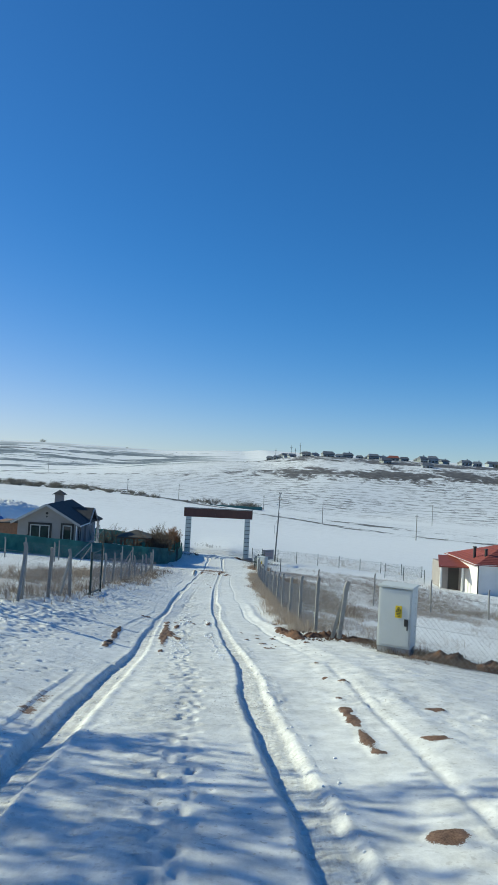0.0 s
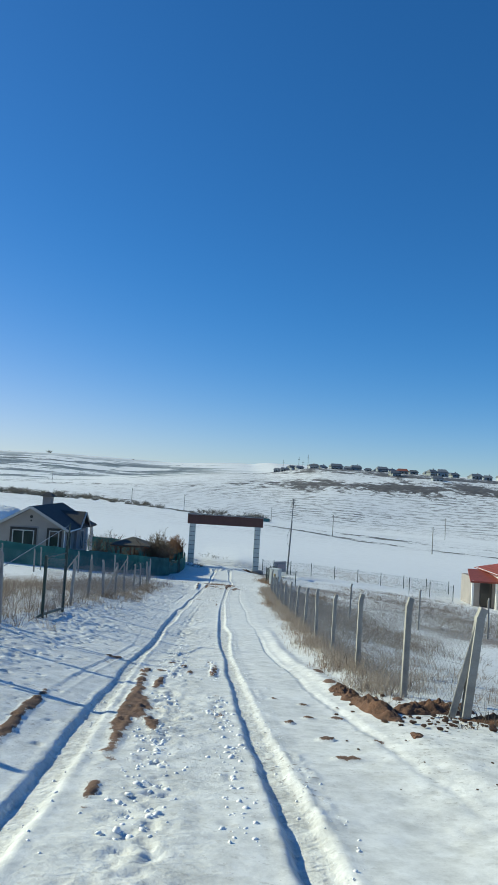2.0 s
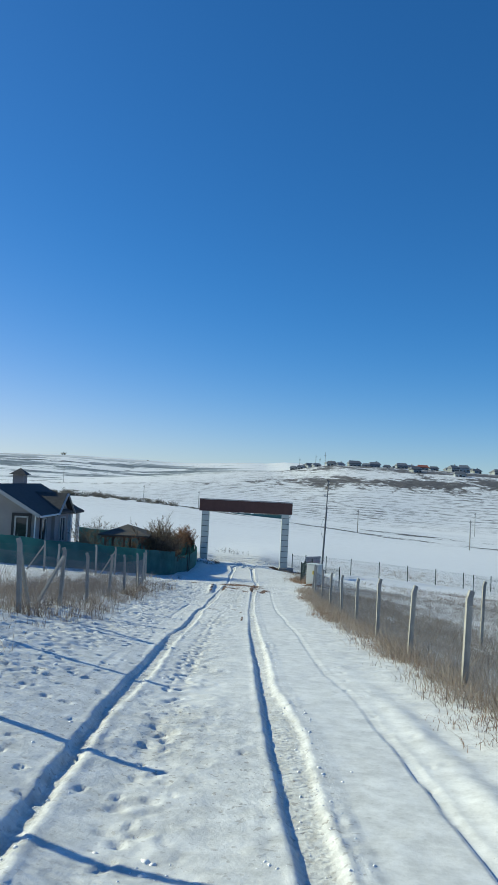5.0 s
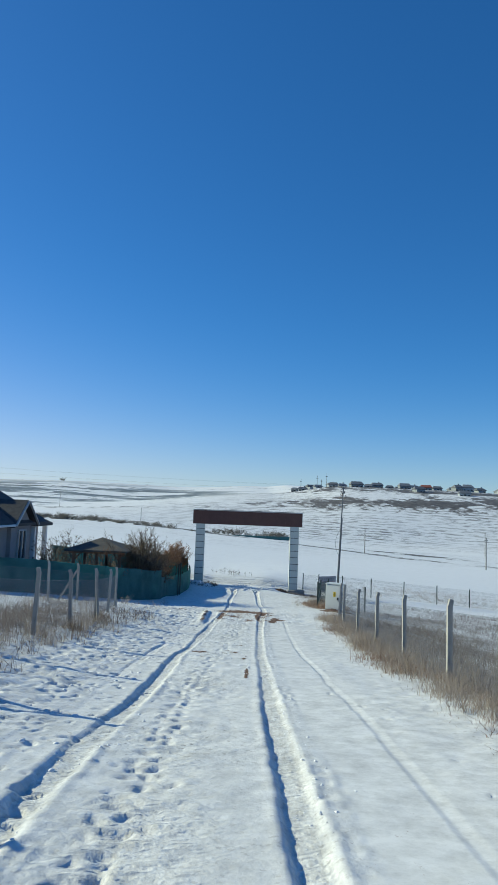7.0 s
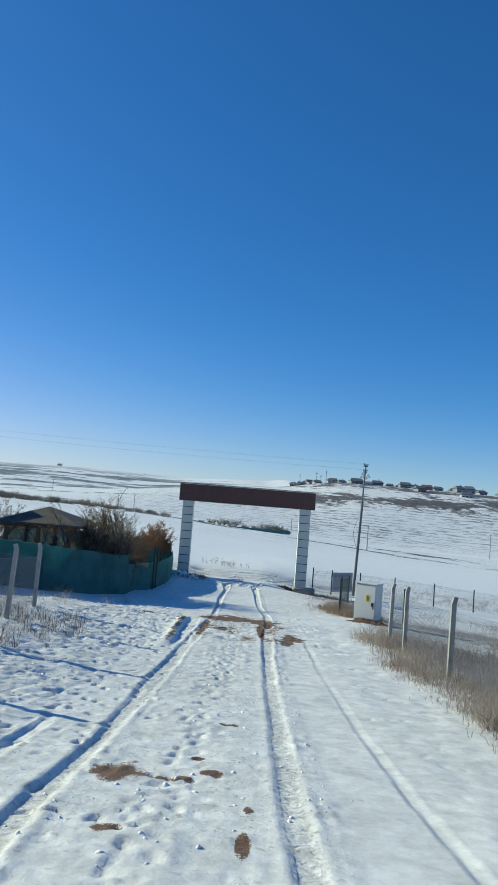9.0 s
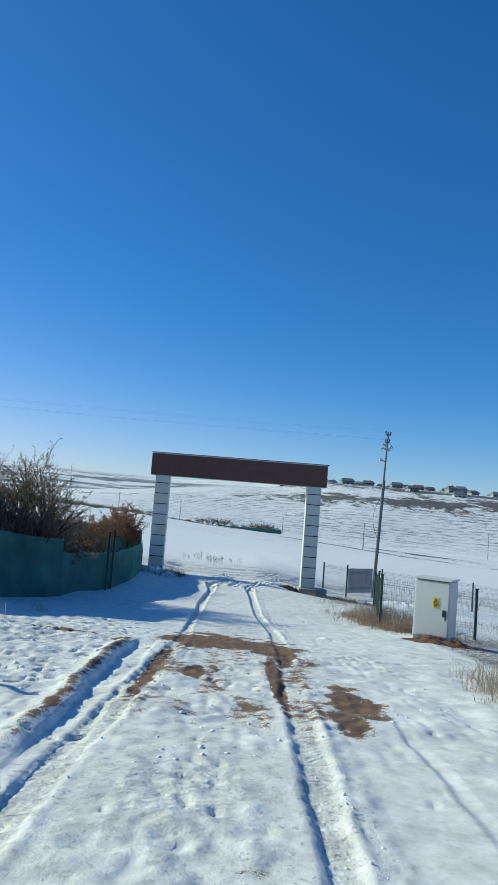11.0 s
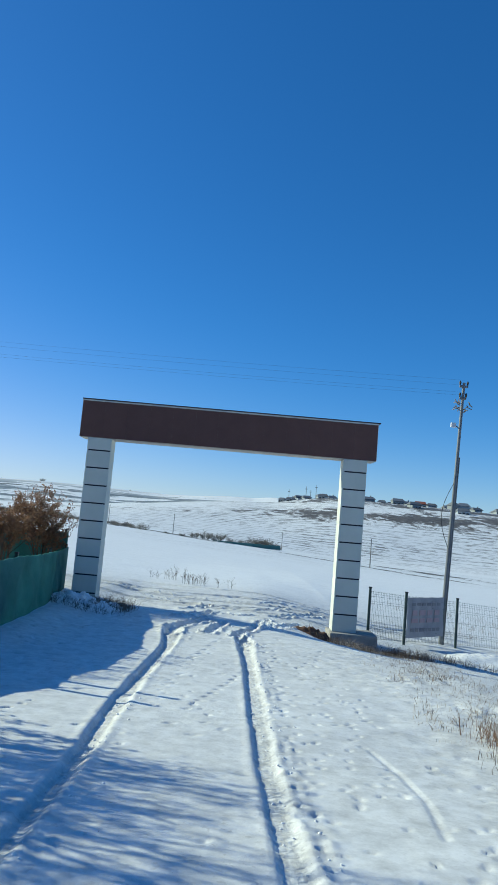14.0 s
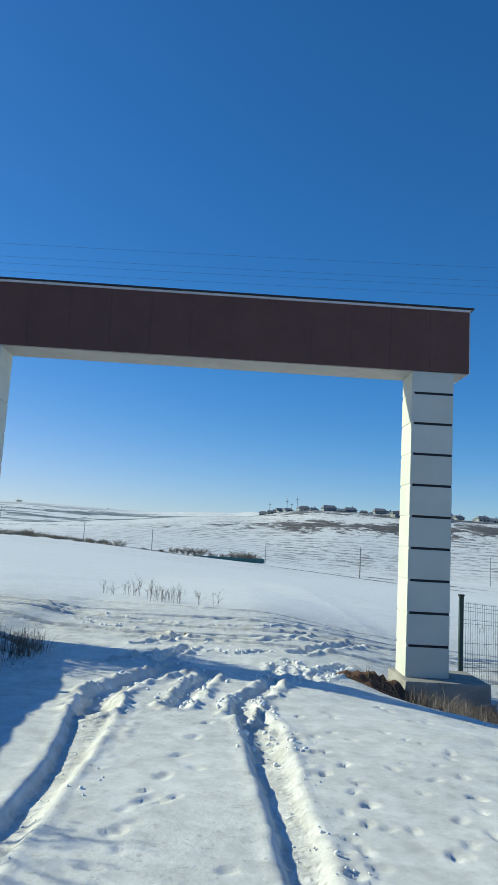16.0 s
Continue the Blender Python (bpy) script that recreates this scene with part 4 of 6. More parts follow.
for k, (dy, za, zb) in enumerate(((-0.3, 6.3, 8.7), (0.3, 6.3, 8.7), (-0.2, 6.0, 8.3), (0.2, 6.0, 8.3))):
    cable("overhead_cable", (5.95, 3.0 + dy, za), (-46.2, 7.0 + dy, zb), 0.55, 0.0015, "thin dark overhead cable strung between poles", group="overhead cables")
hang = Shape()
for k in range(14):
    t0, t1 = k / 14, (k + 1) / 14
    p = [Vector((5.85 - 0.25 * math.sin(math.pi * t) - 0.05 * t, 2.93, 3.6 - 1.7 * t)) for t in (t0, t1)]
    hang.tube(p[0], p[1], 0.008, 0.008, 5, False)
tagged(new("hanging_cable", hang.mesh("hanging_cable", CABLE)), "loose black cable drooping from the utility pole", "cable")

# ---------- fences ----------
def concrete_post(x, y, h, lean_x=0.0, lean_y=0.0, brace=None, label="weathered square concrete fence post", w=0.07):
    z = ground_at(x, y)
    p = thing("fence_post", pose(x, y, z, lean_y, lean_x, 0), label, "fence post", "concrete fence posts")
    top = 0.11
    s = Shape().box((0, 0, h / 2 - 0.15), (w, w, h + 0.3))
    tilt = Matrix.Rotation(radians(-18), 3, 'Y') if x < 0 else Matrix.Rotation(radians(14), 3, 'Y')
    s.box((0.012 if x > 0 else -0.012, 0, h + 0.03), (w * 0.92, w * 0.92, top), tilt)
    part("shaft", s, CONCRETE, p, bevel=0.009)
    if brace is not None:
        bx, by = brace
        b = Shape()
        n = Vector((bx, by, -0.2)) - Vector((0, 0, h * 0.93))
        turn = n.to_track_quat('Z', 'Y').to_matrix()
        b.box(Vector((0, 0, h * 0.93)) + n / 2, (w * 0.8, w * 0.8, n.length), turn)
        part("brace", b, CONCRETE, p, "leaning concrete brace", bevel=0.008)
    return p


def chain_link(a, b, h, pitch=0.075, r=0.0015, lift=0.05):
    """A strip of diamond mesh between two ground points, with straining wires."""
    a, b = Vector(a), Vector(b)
    run = (b - a)
    n = max(2, int(run.length / pitch))
    s = Shape()
    rows = max(2, int((h - lift) / pitch))

    def at(i, j):
        t = i / n
        return a + run * t + Vector((0, 0, lift + j * (h - lift) / rows))
    for i in range(-rows, n):
        for up in (1, -1):
            j0, j1 = (max(0, -i), min(rows, n - i)) if up == 1 else (max(0, -i), min(rows, n - i))
            if j1 - j0 < 1:
                continue
            p, q = at(i + j0, j0 if up == 1 else rows - j0), at(i + j1, j1 if up == 1 else rows - j1)
            s.tube(p, q, r, r, 3, False)
    for zz in (lift, (h + lift) / 2, h):
        s.tube(a + Vector((0, 0, zz)), b + Vector((0, 0, zz)), r * 1.3, r * 1.3, 4, False)
    return s


def fence_net(a, b, h, label="sagging galvanised chain-link mesh between fence posts"):
    s = chain_link((*a, ground_at(*a)), (*b, ground_at(*b)), h)
    return tagged(new("chain_link_mesh", s.mesh("chain_link_mesh", WIRE)), label, "fence mesh", "chain-link strips")


RIGHT_POSTS = [(3.38, -54.0, 0.98), (3.12, -52.6, 1.05)] + [(3.07 + 0.012 * k, -49.8 + 2.9 * k, 1.08) for k in range(11)] + [(3.3, -18.9, 1.1)]
rng = random.Random(11)
for k, (x, y, h) in enumerate(RIGHT_POSTS):
    if k == 0:
        concrete_post(x, y, h, 6, 0, (-0.14, 0.05), "leaning concrete end post with a brace, by a soil heap", 0.082)
    elif k == len(RIGHT_POSTS) - 1:
        concrete_post(x, y, h, 1, 1, (-0.15, -0.75), "concrete corner post with a brace, in dry grass")
    else:
        concrete_post(x, y, h * rng.uniform(0.96, 1.04), rng.uniform(-1.5, 2), rng.uniform(-2, 2))
for (x0, y0, h0), (x1, y1, h1) in zip(RIGHT_POSTS, RIGHT_POSTS[1:]):
    fence_net((x0, y0), (x1, y1), 0.95)
# the plot's other sides
concrete_post(7.5, -57.5, 1.15, 0, 0, (-0.1, 0.9), "weathered concrete post with a slanting brace")
fence_net((3.9, -57.3), (7.5, -57.5), 1.0)
fence_net((7.5, -57.5), (13.5, -57.9), 1.0)
for x, y, h in ((5.4, -34.6, 1.3), (8.15, -33.9, 1.45), (11.1, -33.1, 1.5), (14.2, -32.4, 1.4)):
    concrete_post(x, y, h, rng.uniform(-1, 1), rng.uniform(-1, 1), None, "slim grey concrete post across the snowy plot", 0.06)
fence_net((5.4, -34.6), (8.15, -33.9), 1.1)
fence_net((8.15, -33.9), (11.1, -33.1), 1.1)
fence_net((11.1, -33.1), (14.2, -32.4), 1.1)
LEFT_POSTS = [(-2.95, -55.4, 1.0), (-2.72, -53.3, 1.05), (-2.68, -51.4, 1.05), (-2.62, -49.5, 1.1), (-2.85, -43.6, 1.05), (-3.0, -40.9, 1.05), (-3.1, -38.0, 1.1), (-3.2, -35.2, 1.1), (-3.3, -32.4, 1.1),
              (-3.35, -29.6, 1.1), (-3.4, -26.9, 1.1), (-3.4, -24.4, 1.15), (-3.6, -22.0, 1.1), (-3.85, -19.7, 1.15)]
for k, (x, y, h) in enumerate(LEFT_POSTS):
    brace = {0: (0.25, 0.5), 1: (0.1, -0.6), 3: (-0.15, -0.75), 6: (-0.25, 1.3), 7: (-0.3, -1.2), 11: (0.12, -0.3), 13: (0.1, -0.35)}.get(k)
    concrete_post(x, y, h, rng.uniform(-3, 3), rng.uniform(-3, 3), brace, "weathered concrete post with a slanting brace" if brace else "weathered square concrete fence post")
for k, ((x0, y0, h0), (x1, y1, h1)) in enumerate(zip(LEFT_POSTS, LEFT_POSTS[1:])):
    if k != 3:
        fence_net((x0, y0), (x1, y1), 0.95)
concrete_post(-5.36, -18.5, 1.15, 0, 0, (-0.75, 0.1), "weathered concrete post with a slanting brace")
for k in range(5):
    x, y = -3.85 - 1.9 * k, -19.7 - 0.75 * k
    if k:
        concrete_post(x, y, 1.15, rng.uniform(-2, 2), rng.uniform(-2, 2), (-0.9, 0.1) if k == 2 else None)
        fence_net((x + 1.9, y + 0.75), (x, y), 0.95)
for k in range(7):
    x, y = -6.5 - 2.8 * k, -23.5 - 0.6 * k
    concrete_post(x, y, 1.1, rng.uniform(-2, 2), rng.uniform(-2, 2))


def plot_gate():
    """A dark steel gate leaf standing open beside the track."""
    a, b = Vector((-2.63, -46.9, ground_at(-2.63, -46.9))), Vector((-2.67, -45.1, ground_at(-2.67, -45.1)))
    g = thing("plot_gate", pose(0, 0, 0), "dark green tubular steel gate leaf standing open", "gate")
    for p, h in ((a, 1.2), (b, 1.45)):
        part("upright", Shape().box(p + Vector((0, 0, h / 2 - 0.1)), (0.055, 0.055, h + 0.2)), STEEL_GREEN, g, bevel=0.005)
    part("rod", Shape().tube(b + Vector((0, 0, 1.4)), b + Vector((0.04, 0, 1.95)), 0.018, 0.014), STEEL_GREEN, g, "thin rod standing up from the post")
    part("rail", Shape().tube(a + Vector((0, 0, 0.05)), b + Vector((0, 0, 0.08)), 0.028), STEEL_GREEN, g)
    part("rail", Shape().tube(a + Vector((0, 0, 1.15)), b + Vector((0, 0, 1.3)), 0.012), STEEL_GREEN, g)
    part("rail", Shape().tube(a + Vector((0, 0, 0.05)), a + Vector((-0.15, -1.6, 0.0)), 0.028), STEEL_GREEN, g, "bent lower rail trailing on the snow")
    part("tension_wire", Shape().tube(b + Vector((0, 0, 1.9)), a + Vector((-0.1, -2.2, 1.25)), 0.007), WIRE, g)
    s = chain_link(a, b, 1.15, 0.08)
    part("gate_mesh", s, WIRE, g)
    return g


plot_gate()


def welded_panel(name, a, b, h, parent=None, pitch=0.055):
    """A welded wire panel with upright wires, cross wires and pressed folds."""
    a, b = Vector(a), Vector(b)
    run = b - a
    n = int(run.length / pitch)
    across = Vector((run.y, -run.x, 0)).normalized()
    s = Shape()
    for k in range(n + 1):
        p = a + run * (k / n)
        s.tube(p + Vector((0, 0, 0.06)), p + Vector((0, 0, h)), 0.0018, 0.0018, 4, False)
    for zz, off in ((0.08, 0), (0.25, 0), (0.3, 0.02), (0.35, 0), (0.6, 0), (0.85, 0), (0.9, 0.02), (h - 0.12, 0), (h - 0.07, 0.02), (h - 0.02, 0)):
        s.tube(a + across * off + Vector((0, 0, zz)), b + across * off + Vector((0, 0, zz)), 0.0022, 0.0022, 4, False)
    return s


def steel_post(x, y, h, z=None):
    z = ground_at(x, y) if z is None else z
    p = thing("steel_fence_post", pose(x, y, z), "dark green square steel fence post with a cap", "fence post", "steel fence posts")
    part("shaft", Shape().box((0, 0, h / 2 - 0.15), (0.052, 0.052, h + 0.3)), STEEL_GREEN, p, bevel=0.004)
    part("cap", Shape().box((0, 0, h + 0.012), (0.07, 0.07, 0.024)), BLACK, p, bevel=0.006)
    return p


def panel_fence(points, h, base=None):
    made = []
    for k, (x, y) in enumerate(points):
        made.append((x, y, ground_at(x, y) if base is None else base))
        steel_post(x, y, h + 0.06, made[-1][2])
    for p, q in zip(made, made[1:]):
        s = welded_panel("wire_panel", p, q, h)
        tagged(new("wire_panel", s.mesh("wire_panel", STEEL_GREEN)), "dark green welded wire fence panel between steel posts", "fence panel", "wire fence panels")


panel_fence([(3.44, 0.70), (4.45, 1.50), (6.05, 2.75), (8.0, 3.6), (10.2, 4.1), (12.4, 4.4), (14.6, 4.7), (16.8, 5.0), (19.0, 5.3), (21.2, 5.6)], 1.13)
panel_fence([(16.5, 1.6), (18.2, 1.1), (20.1, 0.6)], 1.3)
panel_fence([(5.4, -10.6), (3.3, -10.8), (3.68, -8.1), (4.35, -5.2)], 1.02)
brace = Shape()
zz = ground_at(3.68, -8.1)
brace.tube((3.70, -8.1, zz + 0.95), (3.36, -10.6, zz + 0.6), 0.018, 0.018, 6).tube((3.70, -8.1, zz + 0.4), (3.36, -10.6, zz + 0.3), 0.018, 0.018, 6)
tagged(new("fence_brace", brace.mesh("fence_brace", STEEL_GREEN)), "slanting dark steel brace tubes between fence posts", "fence brace")


def banner():
    """Faded banner tied to the wire fence; its writing cannot be read."""
    a, b = Vector((4.50, 1.46, 0)), Vector((5.62, 2.34, 0))
    z0, z1 = -0.22, 0.72
    run = b - a
    out = Vector((run.y, -run.x, 0)).normalized() * 0.03
    a, b = a - out * 2, b - out * 2
    n, rows = 16, 8
    s = Shape()
    for j in range(rows + 1):
        for i in range(n + 1):
            p = a + run * (i / n) + out + out * 0.4 * math.sin(i * 1.3 + j * 0.5)
            s.v.append((p.x, p.y, z0 + (z1 - z0) * j / rows))
    for j in range(rows):
        for i in range(n):
            k = j * (n + 1) + i
            s.f.append((k, k + 1, k + n + 2, k + n + 1))
    g = thing("fence_banner", None, "faded grey-pink banner tied to the wire fence", "banner")
    cloth = part("cloth", s, BANNER, g, smooth=True)
    turn = run.to_track_quat('X', 'Z').to_matrix()
    rs = random.Random(3)
    for zz, n, h, m in ((0.56, 6, 0.07, BANNER_DARK), (0.36, 4, 0.12, BANNER_RED), (0.18, 4, 0.1, BANNER_RED), (-0.04, 7, 0.08, BANNER_DARK)):
        for k in range(n):
            part("text_bar", Shape().box(a + run * (0.1 + 0.8 * (k + 0.5) / n) + out * 1.5 + Vector((0, 0, zz)), (run.length * 0.8 / n * rs.uniform(0.6, 0.85), 0.004, h), turn), m, cloth)
    return g


banner()


# ---------- electrical cabinets ----------
def cabinet(x, y, turn, w, d, h, sink=0.1):
    c = thing("electrical_cabinet", pose(x, y, ground_at(x, y) - sink, 0, 0.5, turn), "pale grey steel electrical cabinet with a yellow warning sign", "electrical cabinet", "roadside cabinets")
    part("plinth", Shape().box((0, 0, 0.04), (w * 0.97, d * 0.97, 0.28)), CONCRETE, c, bevel=0.01)
    part("body", Shape().box((0, 0, 0.18 + h / 2), (w, d, h)), CABINET, c, bevel=0.008)
    s = Shape().box((0, -0.01, 0.19 + h + 0.02), (w + 0.035, d + 0.05, 0.035))
    part("roof", s, CABINET, c, "overhanging sheet-metal roof", bevel=0.012)
    door = part("door", Shape().box((0, -d / 2 - 0.008, 0.19 + h / 2), (w - 0.05, 0.016, h - 0.05)), CABINET, c, bevel=0.005)
    part("handle", Shape().box((w * 0.36, -d / 2 - 0.03, 0.18 + h * 0.45), (0.06, 0.035, 0.11)).box((w * 0.40, -d / 2 - 0.035, 0.18 + h * 0.36), (0.02, 0.02, 0.07)), BLACK, door, "black plastic lock handle", bevel=0.006)
    sx, sz = w * 0.12, 0.18 + h * 0.62
    sign = part("warning_sign", Shape().box((sx, -d / 2 - 0.019, sz), (0.105, 0.005, 0.19)), YELLOW, door, "yellow warning sign")
    tri = Shape()
    yy = -d / 2 - 0.0235
    for p, q in (((-.042, .0), (.042, .0)), ((.042, .0), (0, .074)), ((0, .074), (-.042, .0))):
        tri.tube((sx + p[0], yy, sz + p[1]), (sx + q[0], yy, sz + q[1]), 0.004, 0.004, 5)
    tri.poly((sx + .004, yy, sz + .058), (sx - .012, yy, sz + .032), (sx + .002, yy, sz + .032)).poly((sx - .002, yy, sz + .03), (sx + .011, yy, sz + .03), (sx - .003, yy, sz + .008))
    for k in range(3):
        tri.box((sx, yy, sz - 0.025 - 0.022 * k), (0.07 - 0.012 * k, 0.003, 0.009))
    part("sign_marks", tri, BLACK, sign, "black lightning triangle and lines of small print")
    return c


cabinet(4.06, -55.62, -26, 0.54, 0.44, 0.93, 0.06)
cabinet(3.80, -13.15, -31, 0.64, 0.5, 0.98, 0.08)

# ---------- green netting fence round the house plot ----------
def net_fence(points, h, label, seed):
    """Shade netting hung on steel posts: one net panel for each bay."""
    g = thing("net_fence", None, label, "netting fence", "green netting")
    rng = random.Random(seed)
    rows = 8
    for x, y in points:
        z = ground_at(x, y)
        p = part("post", Shape().box((x - 0.07, y + 0.05, z + h / 2 - 0.1), (0.05, 0.05, h + 0.32)), STEEL_GREEN, g, "dark green steel post", 0.004)
        part("cap", Shape().box((x - 0.07, y + 0.05, z + h + 0.07), (0.06, 0.06, 0.024)), BLACK, p, "", 0.005)
    for (x0, y0), (x1, y1) in zip(points, points[1:]):
        l = math.hypot(x1 - x0, y1 - y0)
        n = max(4, int(l / 0.13))
        nx, ny = (y1 - y0) / l, -(x1 - x0) / l
        dip, ph = rng.uniform(0.02, 0.06), rng.uniform(0, 6)
        s = Shape()
        for i in range(n + 1):
            t = i / n
            x, y = x0 + (x1 - x0) * t, y0 + (y1 - y0) * t
            z = ground_at(x, y)
            top = h - dip * math.sin(math.pi * t) + 0.01 * math.sin(i * 1.9 + ph)
            for j in range(rows + 1):
                u = j / rows
                bulge = (0.05 * math.sin(i * 0.5 + j * 0.4 + ph) + 0.02 * math.sin(i * 1.7 - j * 0.9)) * math.sin(math.pi * u) * min(1.0, 5 * t, 5 * (1 - t) + 0.08)
                for side in (0, 1):
                    o = bulge + side * 0.012
                    s.v.append((x + nx * o, y + ny * o, z - 0.13 + (top + 0.15) * u))
        w = 2 * (rows + 1)
        for i in range(n):
            for j in range(rows):
                a, b = i * w + 2 * j, (i + 1) * w + 2 * j
                s.f.append((a, b, b + 2, a + 2))
                s.f.append((a + 1, a + 3, b + 3, b + 1))
        part("net_panel", s, NETTING, g, smooth=True)
    return g


net_fence([(-3.5, 1.2), (-3.15, -1.5), (-3.02, -4.0), (-3.1, -5.8), (-3.3, -7.1), (-3.66, -8.4), (-3.65, -10.3)], 0.97, "dark green shade netting hung on the fence along the road", 8)
net_fence([(-3.65, -10.3), (-4.45, -12.15), (-5.4, -14.0), (-7.7, -15.75), (-10, -17.5), (-12.6, -18.4), (-15.3, -19.4), (-18, -20.3)], 1.25, "dark green shade netting hung on the fence before the house", 9)
net_fence([(-3.56, 1.27), (-5.7, 1.35), (-7.8, 1.5), (-9.9, 1.6), (-12.0, 1.7)], 1.3, "dark green shade netting across the far end of the garden", 10)
steel_post(-3.17, -6.75, 1.55)
steel_post(-3.22, -7.2, 1.5)


# ---------- buildings ----------
def gable_roof(s, x0, x1, y0, y1, ze, zr, over=0.35, thick=0.12):
    """A pitched roof with its ridge along y."""
    xm = (x0 + x1) / 2
    drop = over * (zr - ze) / ((x1 - x0) / 2)
    for xa in (x0 - over, x1 + over):
        pts = [(xa, y0 - over, ze - drop), (xm, y0 - over, zr), (xm, y1 + over, zr), (xa, y1 + over, ze - drop)]
        s.slab(pts, (0, 0, -thick))
    return s


def framed_window(parent, c, w, h, normal, mullions=1, frame_mat=WHITE_TRIM, surround=None):
    """A window in an outer wall, facing along normal ('-y', '+x' or '-x')."""
    turn = {'-y': Matrix.Identity(3), '+x': Matrix.Rotation(radians(90), 3, 'Z'), '-x': Matrix.Rotation(radians(-90), 3, 'Z')}[normal]

    def at(p):
        return turn @ Vector(p) + Vector(c)
    win = part("window", Shape().box(at((0, 0.02, 0)), (w, 0.05, h), turn), GLASS, parent, "dark glazed window")
    s = Shape()
    for dx in (-w / 2, w / 2):
        s.box(at((dx, -0.02, 0)), (0.07, 0.08, h + 0.07), turn)
    for dz in (-h / 2, h / 2):
        s.box(at((0, -0.02, dz)), (w, 0.08, 0.07), turn)
    for k in range(mullions):
        s.box(at((-w / 2 + w * (k + 1) / (mullions + 1), -0.02, 0)), (0.07, 0.07, h), turn)
    part("frame", s, frame_mat, win)
    part("sill", Shape().box(at((0, -0.07, -h / 2 - 0.07)), (w + 0.2, 0.16, 0.05), turn), frame_mat, win)
    if surround is not None:
        t = Shape()
        for dx in (-w / 2 - 0.11, w / 2 + 0.11):
            t.box(at((dx, -0.015, 0)), (0.14, 0.05, h + 0.36), turn)
        t.box(at((0, -0.015, h / 2 + 0.11)), (w + 0.08, 0.05, 0.14), turn)
        part("surround", t, surround, win)
    return win


def grey_house():
    x0, x1, y0, y1 = -14.4, -10.15, -14.9, -7.6
    zb, ze, zr = ground_at(-12, -11) - 0.3, 3.95, 5.15
    g = thing("bungalow", None, "small beige bungalow with a dark shingle roof, cupola and porch", "house")
    s = Shape().box(((x0 + x1) / 2, (y0 + y1) / 2, (zb + ze) / 2), (x1 - x0, y1 - y0, ze - zb))
    part("wall", s, HOUSE_WALL, g)
    for yy in (y0 + 0.1, y1 - 0.1):
        part("gable", Shape().slab([(x0, yy - 0.1, ze), (x1, yy - 0.1, ze), ((x0 + x1) / 2, yy - 0.1, zr - 0.1)], (0, 0.2, 0)), HOUSE_WALL, g)
    roof = part("roof", gable_roof(Shape(), x0, x1, y0, y1, ze, zr, 0.4), SHINGLE, g, "dark grey shingle roof")
    s = Shape()
    xm = (x0 + x1) / 2
    for sx in (-1, 1):
        a = Vector((xm, y0 - 0.43, zr - 0.06))
        b = Vector((xm + sx * ((x1 - x0) / 2 + 0.4), y0 - 0.43, ze - 0.4 * (zr - ze) / ((x1 - x0) / 2) - 0.06))
        n = b - a
        s.box((a + b) / 2, (0.05, n.length, 0.16), n.to_track_quat('Y', 'Z').to_matrix())
    part("bargeboard", s, GREY_TRIM, roof)
    cup = part("cupola", Shape().box((-12.75, -9.6, 5.25), (0.62, 0.62, 0.75)), HOUSE_WALL, roof, "little ventilation cupola on the ridge", 0.01)
    c = Vector((-12.75, -9.6, 5.62))
    s = Shape()
    r = 0.5
    ring = [c + Vector((dx * r, dy * r, 0)) for dx, dy in ((-1, -1), (1, -1), (1, 1), (-1, 1))]
    for k in range(4):
        s.poly(ring[k], ring[(k + 1) % 4], c + Vector((0, 0, 0.38)))
    s.poly(*ring[::-1])
    part("cupola_roof", s, SHINGLE, cup)
    framed_window(g, (-12.75, y0 - 0.02, 2.78), 1.35, 1.55, '-y', 1, GREY_TRIM, BLACK)
    framed_window(g, (-10.75, y0 - 0.02, 2.72), 0.6, 1.75, '-y', 0, GREY_TRIM, BLACK)
    part("vent", Shape().tube((-12.3, y0 - 0.03, 4.45), (-12.3, y0 + 0.1, 4.45), 0.1, 0.1, 10).tube((-12.3, y0 - 0.03, 4.2), (-12.3, y0 + 0.1, 4.2), 0.06, 0.06, 10), BLACK, g, "round gable vents")
    # side wing with its own small gable towards the road
    wx = x1 + 0.18
    wing = part("wing", Shape().box(((x1 + wx) / 2, -10.6, (zb + 3.7) / 2), (wx - x1, 2.6, 3.7 - zb)), HOUSE_WALL, g, "projecting bay under a small gable")
    s = Shape()
    for yy in (-12.2, -9.0):
        s.slab([(x1 - 1.4, yy, 3.65), (wx + 0.25, yy, 3.65), (wx + 0.25, -10.6, 4.75), (x1 - 1.4, -10.6, 4.75)], (0, 0, -0.1))
    part("wing_roof", s, SHINGLE, wing)
    s = Shape().slab([(wx + 0.0, -11.9, 3.65), (wx + 0.0, -9.3, 3.65), (wx, -10.6, 4.6)], (-0.12, 0, 0))
    part("wing_gable", s, HOUSE_WALL, wing)
    s = Shape()
    for yy in (-12.2, -9.0):
        a, b = Vector((wx + 0.27, -10.6, 4.70)), Vector((wx + 0.27, yy, 3.60))
        n = b - a
        s.box((a + b) / 2, (0.05, n.length, 0.14), n.to_track_quat('Y', 'X').to_matrix())
    part("wing_bargeboard", s, GREY_TRIM, wing)
    framed_window(g, (wx + 0.02, -10.6, 2.75), 1.0, 1.3, '+x', 1, GREY_TRIM)
    framed_window(g, (x1 + 0.02, -13.4, 2.7), 0.7, 1.5, '+x', 0, GREY_TRIM, BLACK)
